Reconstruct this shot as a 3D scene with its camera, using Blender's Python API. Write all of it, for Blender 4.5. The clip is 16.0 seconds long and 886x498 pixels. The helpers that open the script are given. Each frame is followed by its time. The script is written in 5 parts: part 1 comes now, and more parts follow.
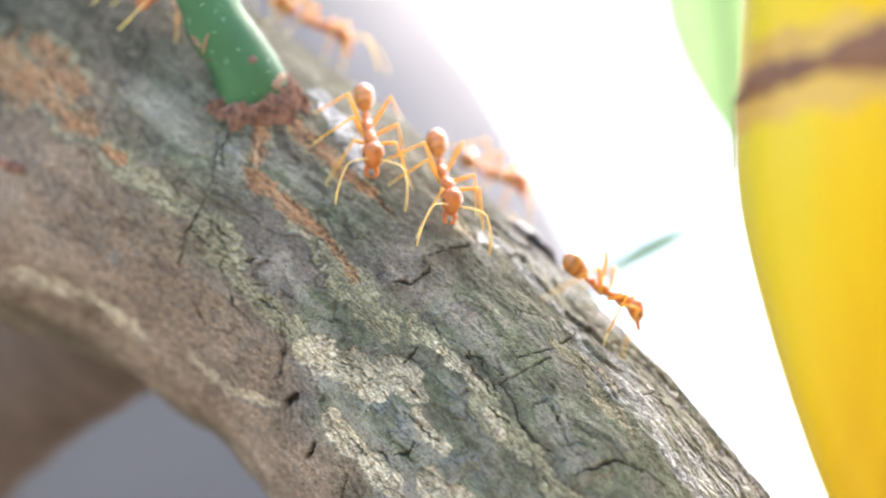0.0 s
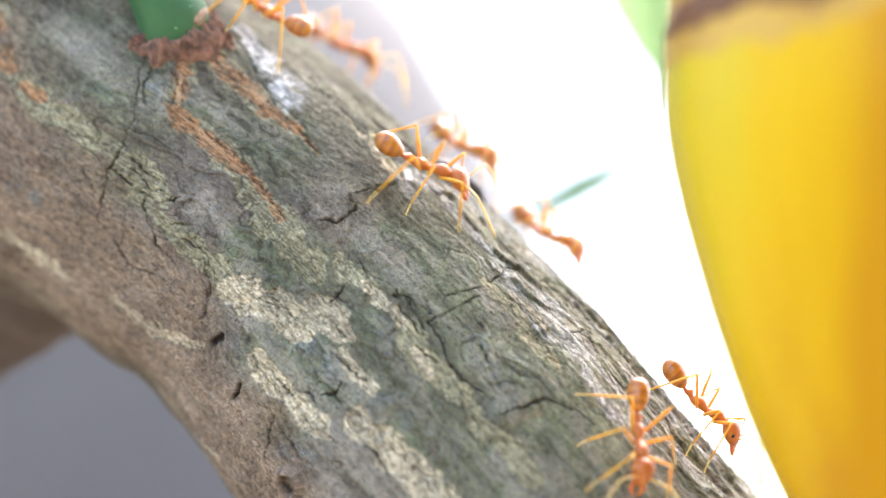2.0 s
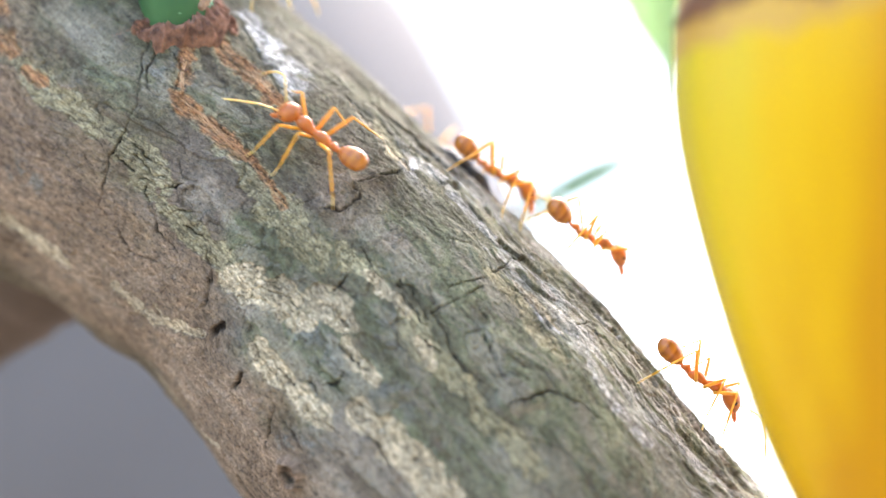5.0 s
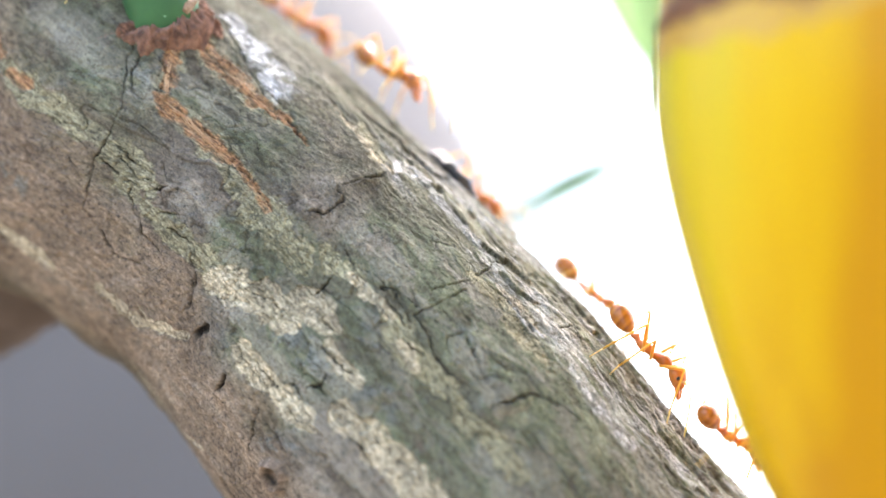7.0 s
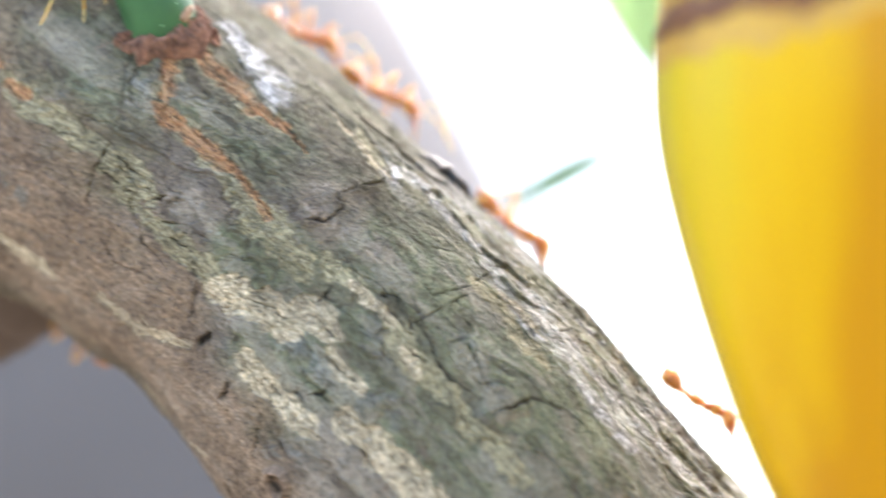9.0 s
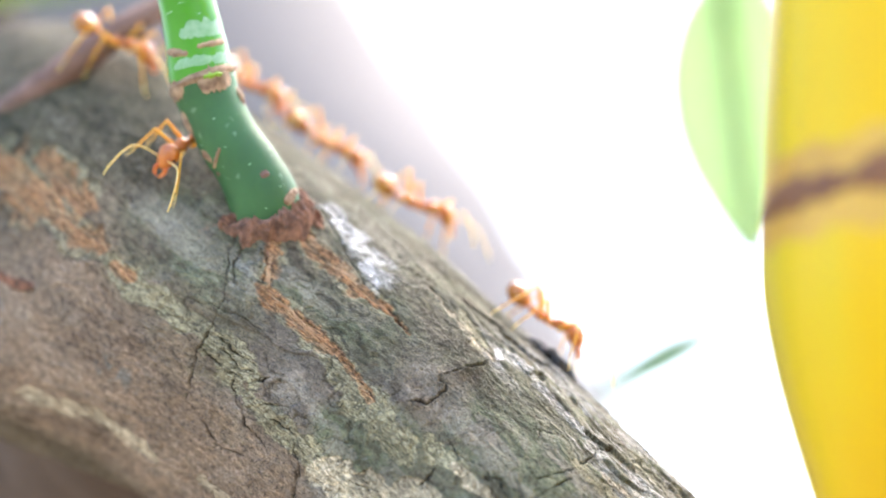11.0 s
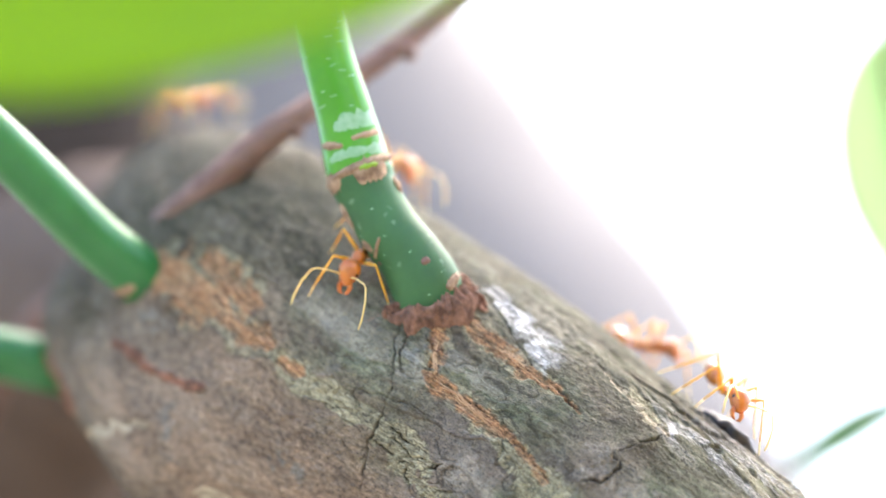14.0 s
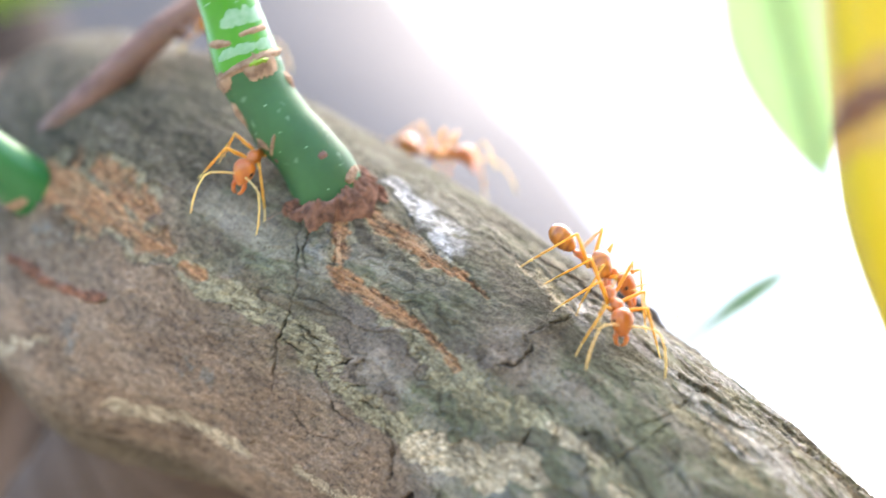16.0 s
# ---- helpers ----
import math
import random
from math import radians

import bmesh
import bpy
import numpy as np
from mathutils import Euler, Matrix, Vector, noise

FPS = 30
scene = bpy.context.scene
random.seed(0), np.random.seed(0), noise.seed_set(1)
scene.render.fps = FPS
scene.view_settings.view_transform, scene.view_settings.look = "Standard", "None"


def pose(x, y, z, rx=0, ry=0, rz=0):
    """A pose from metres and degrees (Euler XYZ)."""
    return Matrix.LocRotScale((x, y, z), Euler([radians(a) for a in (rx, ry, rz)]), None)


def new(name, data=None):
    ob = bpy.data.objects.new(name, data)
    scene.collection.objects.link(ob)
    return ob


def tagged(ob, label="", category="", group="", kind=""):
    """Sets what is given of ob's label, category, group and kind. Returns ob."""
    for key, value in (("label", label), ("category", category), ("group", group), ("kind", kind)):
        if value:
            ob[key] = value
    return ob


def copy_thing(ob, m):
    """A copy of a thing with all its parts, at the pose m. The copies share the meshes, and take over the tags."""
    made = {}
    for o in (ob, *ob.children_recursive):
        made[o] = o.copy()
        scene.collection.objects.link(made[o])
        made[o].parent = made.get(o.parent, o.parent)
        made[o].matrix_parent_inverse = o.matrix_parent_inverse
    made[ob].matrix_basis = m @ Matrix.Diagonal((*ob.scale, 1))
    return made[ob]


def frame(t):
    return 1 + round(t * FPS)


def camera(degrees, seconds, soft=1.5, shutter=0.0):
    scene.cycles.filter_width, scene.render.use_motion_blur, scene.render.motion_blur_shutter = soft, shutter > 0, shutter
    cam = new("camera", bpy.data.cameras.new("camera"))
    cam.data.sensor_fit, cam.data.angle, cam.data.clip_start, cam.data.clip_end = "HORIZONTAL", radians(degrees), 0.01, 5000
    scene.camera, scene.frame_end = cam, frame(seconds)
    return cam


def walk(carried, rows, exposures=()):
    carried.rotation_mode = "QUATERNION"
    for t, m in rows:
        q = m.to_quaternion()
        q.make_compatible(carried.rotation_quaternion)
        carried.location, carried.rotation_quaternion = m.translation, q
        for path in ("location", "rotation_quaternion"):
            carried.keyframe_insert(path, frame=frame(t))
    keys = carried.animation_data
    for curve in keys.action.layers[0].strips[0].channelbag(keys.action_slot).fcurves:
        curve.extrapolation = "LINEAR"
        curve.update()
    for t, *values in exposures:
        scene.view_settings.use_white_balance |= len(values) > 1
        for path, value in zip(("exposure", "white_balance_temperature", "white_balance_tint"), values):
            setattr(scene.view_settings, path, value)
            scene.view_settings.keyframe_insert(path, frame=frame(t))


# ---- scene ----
# A tree branch a hand's width from the lens, with weaver ants on it. Plan numbers are millimetres in the site's
# own axes (x right, y away, z up, seen by the tilted camera); MM turns them into the world's metres.
EYE, TILT = 1.25, 14.0
SITE = pose(0, 0, EYE, TILT)
MM = SITE @ Matrix.Scale(0.001, 4)

cam = camera(25.0, 16.0, shutter=0.5)
cam.data.dof.use_dof = True
cam.data.dof.focus_distance = 0.1600
cam.data.dof.aperture_fstop = cam.data.lens / 8.2
ROWS = [
    (0.0, 0.13, -2.76, -0.08, 90.043, -0.006, 0.003),
    (0.5, 0.02, -2.41, 0.05, 89.897, -0.150, -0.769),
    (1.0, -0.08, -1.83, 0.44, 89.718, -0.109, -0.716),
    (1.5, 0.22, -1.58, -0.02, 89.606, 0.182, -0.901),
    (2.0, 0.36, -0.64, -0.83, 88.513, 0.248, -2.020),
    (2.5, 0.55, 0.14, -1.26, 88.562, 0.438, -2.054),
    (3.0, 0.49, 0.10, -1.51, 88.795, 0.316, -2.267),
    (3.5, 0.61, 0.81, -1.10, 88.605, 0.309, -1.983),
    (4.0, 0.20, 0.90, -1.06, 88.360, -0.042, -1.810),
    (6.3, 0.44, 0.70, -0.66, 88.099, -0.386, -1.985),
    (6.5, 0.60, 0.51, -0.97, 87.949, 0.106, -2.159),
    (7.0, 0.78, 0.47, -1.11, 88.401, -0.487, -2.211),
    (7.5, 0.48, 0.16, -0.82, 88.498, 0.183, -3.160),
    (8.0, 0.54, -0.24, -0.78, 88.489, -0.113, -3.014),
    (8.5, 0.07, 0.14, -0.15, 88.257, -0.244, -3.435),
    (8.9, 0.01, -0.33, 0.79, 87.628, 0.131, -3.086),
    (9.0, -0.35, -0.20, 1.71, 87.559, 0.275, -2.629),
    (9.1, -0.46, 0.20, 1.62, 88.621, 0.224, -1.807),
    (9.2, -0.59, 0.60, 1.64, 89.380, 0.188, -0.887),
    (9.3, -0.75, 1.00, 1.73, 89.923, 0.162, -0.246),
    (9.4, -0.94, 1.40, 1.90, 90.542, 0.111, 0.528),
    (9.5, -1.18, 1.85, 2.20, 90.982, 0.087, 0.133),
    (10.0, -1.67, 0.67, 2.34, 91.977, 0.711, 0.211),
    (10.2, -1.99, 1.27, 2.40, 92.335, 0.205, -0.074),
    (12.3, -0.02, -0.54, -0.39, 93.027, 1.553, 0.241),
    (12.5, -0.06, -0.31, -0.28, 92.840, 1.962, 0.420),
    (13.0, 0.24, 0.56, 0.20, 92.740, 3.264, 2.329),
    (13.5, 0.25, 1.91, 0.57, 92.915, 3.494, 4.161),
    (13.6, 0.39, 1.56, 0.35, 93.731, 3.446, 4.679),
    (13.7, 0.57, 1.24, 0.14, 95.887, 3.250, 5.760),
    (14.0, 0.39, 2.03, -0.05, 95.905, 3.332, 5.518),
    (14.5, -0.18, 3.24, 0.36, 95.686, 4.436, 6.577),
    (15.0, -0.38, 3.43, 0.40, 96.057, 5.163, 7.801),
    (15.5, -0.45, 3.35, 0.24, 95.573, 5.891, 6.882),
    (15.7, -0.82, 3.33, 0.46, 94.992, 6.080, 4.887),
    (15.8, -1.05, 3.40, 0.45, 93.053, 6.399, 3.148),
    (15.9, -1.32, 3.54, 0.44, 92.300, 6.634, 2.637),
    (16.0, -1.46, 3.42, 0.17, 92.491, 7.173, 2.310),
]
walk(cam, [(t, SITE @ pose(x / 1000, y / 1000, z / 1000, rx, ry, rz)) for t, x, y, z, rx, ry, rz in ROWS],
     exposures=[(0.0, 2.84, 6780, 12), (16.0, 2.84, 6780, 12)])

# ---- light ----
SUN_ELEVATION, SUN_TURN = 58.0, 35.0
world = bpy.data.worlds.new("sky")
scene.world = world
world.use_nodes = True
wn = world.node_tree
sky = wn.nodes.new("ShaderNodeTexSky")
sky.sky_type, sky.sun_disc = "NISHITA", False
sky.sun_elevation, sky.sun_rotation = radians(SUN_ELEVATION), radians(SUN_TURN)
sky.dust_density, sky.air_density = 3.0, 1.0
wn.links.new(sky.outputs[0], wn.nodes["Background"].inputs[0])
wn.nodes["Background"].inputs[1].default_value = 0.15
sun_data = bpy.data.lights.new("sun", "SUN")
sun_data.energy, sun_data.angle, sun_data.color = 0.7, radians(20), (1.0, 0.97, 0.93)
sun = new("sun", sun_data)
sun.rotation_euler = Vector((math.sin(radians(SUN_TURN)) * math.cos(radians(SUN_ELEVATION)), math.cos(radians(SUN_TURN)) * math.cos(radians(SUN_ELEVATION)),
                             math.sin(radians(SUN_ELEVATION)))).to_track_quat("Z", "Y").to_euler()

# ---- materials ----
def material(name):
    m = bpy.data.materials.new(name)
    m.use_nodes = True
    return m, m.node_tree.nodes, m.node_tree.links, m.node_tree.nodes["Principled BSDF"]


def noise_node(n, l, scale, detail=6.0, rough=0.6, stretch=None):
    """Noise in the thing's own metres; stretch squeezes it by axis."""
    tex, co = n.new("ShaderNodeTexNoise"), n.new("ShaderNodeTexCoord")
    tex.inputs["Scale"].default_value, tex.inputs["Detail"].default_value, tex.inputs["Roughness"].default_value = scale, detail, rough
    if stretch:
        mp = n.new("ShaderNodeMapping")
        mp.inputs["Scale"].default_value = stretch
        l.new(co.outputs["Object"], mp.inputs[0])
        l.new(mp.outputs[0], tex.inputs[0])
    else:
        l.new(co.outputs["Object"], tex.inputs[0])
    return tex.outputs["Fac"]


def ramp(n, l, fac, stops):
    r = n.new("ShaderNodeValToRGB")
    while len(r.color_ramp.elements) < len(stops):
        r.color_ramp.elements.new(0.5)
    for e, (at, col) in zip(r.color_ramp.elements, stops):
        e.position, e.color = at, (*col, 1) if len(col) == 3 else col
    l.new(fac, r.inputs[0])
    return r.outputs[0]


def mix(n, l, fac, a, b, mode="MIX"):
    x = n.new("ShaderNodeMix")
    x.data_type, x.blend_type = "RGBA", mode
    for sock, v in ((x.inputs[0], fac), (x.inputs[6], a), (x.inputs[7], b)):
        if isinstance(v, (int, float)):
            sock.default_value = v
        elif isinstance(v, tuple):
            sock.default_value = (*v, 1)
        else:
            l.new(v, sock)
    return x.outputs[2]


def bump(n, l, p, height, strength, distance):
    b = n.new("ShaderNodeBump")
    b.inputs["Strength"].default_value, b.inputs["Distance"].default_value = strength, distance
    l.new(height, b.inputs["Height"])
    l.new(b.outputs[0], p.inputs["Normal"])


def skin(name, dark, light, rough, scale, relief=0.0001, sub=0.0, coat=0.0, stretch=None, spots=None):
    """A living surface: two colours mottled at two scales, with fine relief and some light through it."""
    m, n, l, p = material(name)
    big, fine = noise_node(n, l, scale, 3.0, 0.5, stretch), noise_node(n, l, scale * 7, 5.0, 0.65, stretch)
    col = mix(n, l, ramp(n, l, big, [(0.3, (0, 0, 0)), (0.7, (1, 1, 1))]), dark, light)
    col = mix(n, l, 0.35, col, mix(n, l, fine, dark, light))
    if spots:
        col = mix(n, l, ramp(n, l, noise_node(n, l, scale * 3.1, 2.0, 0.5), [(0.66, (0, 0, 0)), (0.72, (1, 1, 1))]), col, spots)
    l.new(col, p.inputs["Base Color"])
    p.inputs["Roughness"].default_value = rough
    p.inputs["Coat Weight"].default_value = coat
    if sub:
        p.inputs["Subsurface Weight"].default_value = sub
        p.inputs["Subsurface Radius"].default_value = (0.0012, 0.0006, 0.0002)
        p.inputs["Subsurface Scale"].default_value = 1.0
    bump(n, l, p, fine, 0.5, relief)
    return m


def bark_material(name):
    """Grey-brown bark: mottled at three scales, specked dark, with the stains and the painted shade and sheen that the
    mesh carries as attributes.
    """
    m, n, l, p = material(name)

    def attr(key):
        a = n.new("ShaderNodeAttribute")
        a.attribute_name = key
        return a.outputs["Fac"]

    def grey(fac, lo, hi, dark=0.0, light=1.0):
        return ramp(n, l, fac, [(lo, (dark, dark, dark)), (hi, (light, light, light))])

    co = n.new("ShaderNodeAttribute")
    co.attribute_name = "bark_co"

    def run_noise(per_length, per_width, detail=4.0, rough=0.65, push=0.0):
        mp, tex = n.new("ShaderNodeMapping"), n.new("ShaderNodeTexNoise")
        mp.inputs["Scale"].default_value, mp.inputs["Location"].default_value = (per_length, per_width, 1), (push, push * 0.7, push)
        tex.inputs["Scale"].default_value, tex.inputs["Detail"].default_value, tex.inputs["Roughness"].default_value = 1.0, detail, rough
        tex.inputs["Distortion"].default_value = 0.6
        l.new(co.outputs["Vector"], mp.inputs[0])
        l.new(mp.outputs[0], tex.inputs[0])
        return tex.outputs["Fac"]

    big, mid, small = run_noise(0.10, 0.16), run_noise(0.4, 0.8, 5.0, 0.7, 3.0), run_noise(1.4, 2.6, 5.0, 0.75, 7.0)
    fine, fibre = noise_node(n, l, 6500, 4.0, 0.8), run_noise(1.3, 6.5, 5.0, 0.75, 11.0)
    col = mix(n, l, grey(big, 0.36, 0.64), (0.192, 0.162, 0.124), (0.246, 0.210, 0.164))
    col = mix(n, l, grey(mid, 0.48, 0.61, 0.0, 0.75), col, (0.320, 0.268, 0.202))
    col = mix(n, l, grey(mid, 0.34, 0.45, 0.6, 0.0), col, (0.110, 0.090, 0.064))
    col = mix(n, l, mix(n, l, 1.0, attr("moss"), grey(big, 0.3, 0.6, 0.65, 0.95), "MULTIPLY"), col, mix(n, l, grey(mid, 0.36, 0.62), (0.110, 0.122, 0.068), (0.222, 0.238, 0.148)))
    col = mix(n, l, grey(run_noise(0.5, 0.7, 5.0, 0.7, 21.0), 0.53, 0.68, 0.0, 0.55), col, (0.190, 0.198, 0.180))
    col = mix(n, l, grey(run_noise(0.25, 0.35, 5.0, 0.7, 31.0), 0.56, 0.68, 0.0, 0.5), col, (0.190, 0.122, 0.092))
    col = mix(n, l, grey(attr("plates"), 0.28, 0.46, 0.4, 0.0), col, (0.105, 0.082, 0.062))
    col = mix(n, l, grey(attr("plates"), 0.56, 0.72, 0.0, 0.5), col, (0.310, 0.275, 0.222))
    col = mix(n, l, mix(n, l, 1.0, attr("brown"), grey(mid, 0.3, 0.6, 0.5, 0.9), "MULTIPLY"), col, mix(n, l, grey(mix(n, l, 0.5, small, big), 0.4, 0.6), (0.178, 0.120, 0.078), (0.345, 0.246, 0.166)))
    col = mix(n, l, mix(n, l, 1.0, attr("old_shade"), grey(mid, 0.3, 0.6, 0.7, 1.0), "MULTIPLY"), col, mix(n, l, grey(small, 0.4, 0.6), (0.050, 0.044, 0.027), (0.118, 0.104, 0.064)))
    rough_edge = grey(small, 0.36, 0.58)
    for key, low, high in (("blue", (0.118, 0.126, 0.116), (0.232, 0.240, 0.220)), ("pale", (0.30, 0.295, 0.275), (0.66, 0.65, 0.62)), ("lichen", (0.205, 0.184, 0.110), (0.420, 0.380, 0.240)),
                           ("tan", (0.34, 0.266, 0.168), (0.70, 0.60, 0.42)), ("rust", (0.20, 0.072, 0.034), (0.58, 0.31, 0.150)), ("scar", (0.11, 0.040, 0.024), (0.30, 0.125, 0.07))):
        a = attr(key)
        share = mix(n, l, 0.35, a, mix(n, l, 1.0, a, rough_edge, "MULTIPLY"))
        col = mix(n, l, share, col, mix(n, l, grey(mix(n, l, 0.7, small, fibre), 0.38, 0.58), low, high))
    # Cracks, pits and flake edges darkened: grime plus the shade of recesses put in.
    col = mix(n, l, attr("dirt_shade"), col, (0.034, 0.027, 0.021))
    col = mix(n, l, 1.0, col, grey(mix(n, l, 0.65, fine, mix(n, l, 0.35, small, fibre)), 0.41, 0.58, 0.52, 1.28), "MULTIPLY")
    col = mix(n, l, 1.0, col, grey(run_noise(0.16, 0.3, 5.0, 0.7, 41.0), 0.36, 0.62, 0.72, 1.2), "MULTIPLY")
    specks = noise_node(n, l, 2600, 4.0, 0.7)
    col = mix(n, l, grey(specks, 0.57, 0.66, 0.0, 0.7), col, (0.045, 0.036, 0.028))
    col = mix(n, l, 1.0, col, (1.0, 0.985, 0.99), "MULTIPLY")
    l.new(col, p.inputs["Base Color"])
    l.new(grey(mid, 0.35, 0.65, 0.66, 0.88), p.inputs["Roughness"])
    p.inputs["Specular IOR Level"].default_value = 0.18
    bump(n, l, p, mix(n, l, 0.25, mix(n, l, 0.5, small, fine), fibre), 0.9, 0.00028)
    return m


BARK = bark_material("bark")
FAR_BARK = skin("far_bark", (0.112, 0.100, 0.094), (0.160, 0.145, 0.138), 0.8, 12, 0.002)
# Darker copy of bark: shade on the limb and far branch set in its colour.
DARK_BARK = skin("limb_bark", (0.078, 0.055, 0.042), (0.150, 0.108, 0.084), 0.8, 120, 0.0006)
STEM_BARK = skin("stem_bark", (0.033, 0.025, 0.020), (0.062, 0.047, 0.038), 0.8, 60, 0.001)
for dull in (DARK_BARK, STEM_BARK):
    dull.node_tree.nodes["Principled BSDF"].inputs["Specular IOR Level"].default_value = 0.1
RESIN = skin("dried_resin", (0.010, 0.009, 0.010), (0.05, 0.045, 0.045), 0.35, 900, 0.0002)
TWIG = skin("twig_bark", (0.10, 0.045, 0.03), (0.23, 0.12, 0.085), 0.6, 500, 0.0002)
STEM_LOW = skin("stem_green", (0.014, 0.072, 0.018), (0.040, 0.140, 0.038), 0.58, 220, 0.00004, sub=0.15, spots=(0.10, 0.20, 0.10))
STEM_MID = skin("stem_mid_green", (0.018, 0.135, 0.032), (0.034, 0.20, 0.048), 0.35, 220, 0.00004, sub=0.15)
STEM_HIGH = skin("stem_bright_green", (0.042, 0.235, 0.008), (0.07, 0.30, 0.014), 0.32, 220, 0.00004, sub=0.2)
TORN = skin("torn_bark", (0.055, 0.027, 0.019), (0.46, 0.235, 0.155), 0.85, 1500, 0.0014, spots=(0.16, 0.135, 0.115))
INNER = skin("inner_bark", (0.40, 0.19, 0.085), (0.70, 0.48, 0.28), 0.75, 900, 0.0003)
CORK = skin("cork_scar", (0.12, 0.058, 0.034), (0.54, 0.36, 0.22), 0.8, 1300, 0.0003)
BUD = skin("bud_green", (0.20, 0.38, 0.02), (0.34, 0.52, 0.05), 0.5, 900, 0.0001)
WAX = skin("wax_film", (0.13, 0.32, 0.14), (0.30, 0.47, 0.30), 0.4, 1500, 0.0001)


def peel_material():
    """Glossy yellow peel that ripens to orange round one side, streaked along its length."""
    m, n, l, p = material("fruit_peel")
    co, sep = n.new("ShaderNodeTexCoord"), n.new("ShaderNodeSeparateXYZ")
    l.new(co.outputs["Object"], sep.inputs[0])
    streak = noise_node(n, l, 130, 4.0, 0.55, (1, 1, 0.07))
    ripe = n.new("ShaderNodeMath")
    ripe.operation = "MULTIPLY_ADD"
    l.new(streak, ripe.inputs[0])
    ripe.inputs[1].default_value = 0.016
    l.new(sep.outputs[0], ripe.inputs[2])
    span = n.new("ShaderNodeMapRange")
    span.inputs["From Min"].default_value, span.inputs["From Max"].default_value = 0.0275, 0.0405
    l.new(ripe.outputs[0], span.inputs["Value"])
    col = ramp(n, l, span.outputs[0], [(0.0, (0.55, 0.425, 0.030)), (0.22, (0.62, 0.44, 0.014)), (0.5, (0.67, 0.40, 0.006)), (0.75, (0.60, 0.325, 0.003)), (1.0, (0.47, 0.20, 0.003))])
    col.node.color_ramp.interpolation = "B_SPLINE"
    l.new(col, p.inputs["Base Color"])
    p.inputs["Roughness"].default_value = 0.4
    p.inputs["Specular IOR Level"].default_value = 0.14
    p.inputs["Coat Weight"].default_value = 0.03
    bump(n, l, p, noise_node(n, l, 900, 3.0, 0.6), 0.3, 0.00008)
    return m


PEEL = peel_material()
PEEL_HALO = skin("peel_stain", (0.40, 0.20, 0.02), (0.62, 0.36, 0.04), 0.45, 200, 0.0002)
PEEL_SCAR = skin("peel_scar", (0.08, 0.026, 0.010), (0.22, 0.08, 0.02), 0.5, 120, 0.0004)


def let_through(m, colour, share):
    """Adds light that passes through a thin blade."""
    n, l = m.node_tree.nodes, m.node_tree.links
    t, x = n.new("ShaderNodeBsdfTranslucent"), n.new("ShaderNodeMixShader")
    t.inputs[0].default_value = (*colour, 1)
    x.inputs[0].default_value = share
    l.new(n["Principled BSDF"].outputs[0], x.inputs[1])
    l.new(t.outputs[0], x.inputs[2])
    l.new(x.outputs[0], n["Material Output"].inputs[0])


LEAF = skin("leaf_blade", (0.14, 0.27, 0.004), (0.22, 0.36, 0.010), 0.6, 60, 0.0002)
LEAF_RIB = skin("leaf_rib", (0.30, 0.42, 0.08), (0.42, 0.52, 0.14), 0.45, 300, 0.0001)
# Paler than the near leaf: the bleaching backlight is put into the colour.
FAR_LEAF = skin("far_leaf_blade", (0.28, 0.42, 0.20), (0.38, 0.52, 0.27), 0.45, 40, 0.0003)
let_through(LEAF, (0.42, 0.60, 0.004), 0.5)
LEAF.node_tree.nodes["Principled BSDF"].inputs["Specular IOR Level"].default_value = 0.2
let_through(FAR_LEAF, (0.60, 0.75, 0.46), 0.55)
SMALL_LEAF = skin("small_leaf_blade", (0.08, 0.18, 0.05), (0.12, 0.24, 0.07), 0.5, 80, 0.0002)
let_through(SMALL_LEAF, (0.15, 0.32, 0.09), 0.4)
AMBER = skin("ant_amber", (0.32, 0.075, 0.010), (0.60, 0.185, 0.022), 0.34, 1400, 0.00003, sub=0.3, coat=0.25)


def banded(name, light, dark, low, high, bands):
    """A glossy amber shell with dark bands across the thing's length."""
    m, n, l, p = material(name)
    co, sep, span = n.new("ShaderNodeTexCoord"), n.new("ShaderNodeSeparateXYZ"), n.new("ShaderNodeMapRange")
    l.new(co.outputs["Object"], sep.inputs[0])
    l.new(sep.outputs[0], span.inputs["Value"])
    span.inputs["From Min"].default_value, span.inputs["From Max"].default_value = low, high
    stops = []
    for a, b in bands:
        stops += [(a, (1, 1, 1)), (b - 0.03, (0.3, 0.3, 0.3)), (b, (0, 0, 0))]
    grain = noise_node(n, l, 1600, 4.0, 0.6)
    shade = mix(n, l, 1.0, ramp(n, l, span.outputs[0], stops), ramp(n, l, grain, [(0.3, (0.4, 0.4, 0.4)), (0.7, (1, 1, 1))]), "MULTIPLY")
    l.new(mix(n, l, shade, light, dark), p.inputs["Base Color"])
    p.inputs["Roughness"].default_value = 0.24
    p.inputs["Coat Weight"].default_value = 0.35
    p.inputs["Subsurface Weight"].default_value = 0.25
    p.inputs["Subsurface Radius"].default_value = (0.0012, 0.0005, 0.0001)
    p.inputs["Subsurface Scale"].default_value = 1.0
    bump(n, l, p, grain, 0.5, 0.00003)
    return m


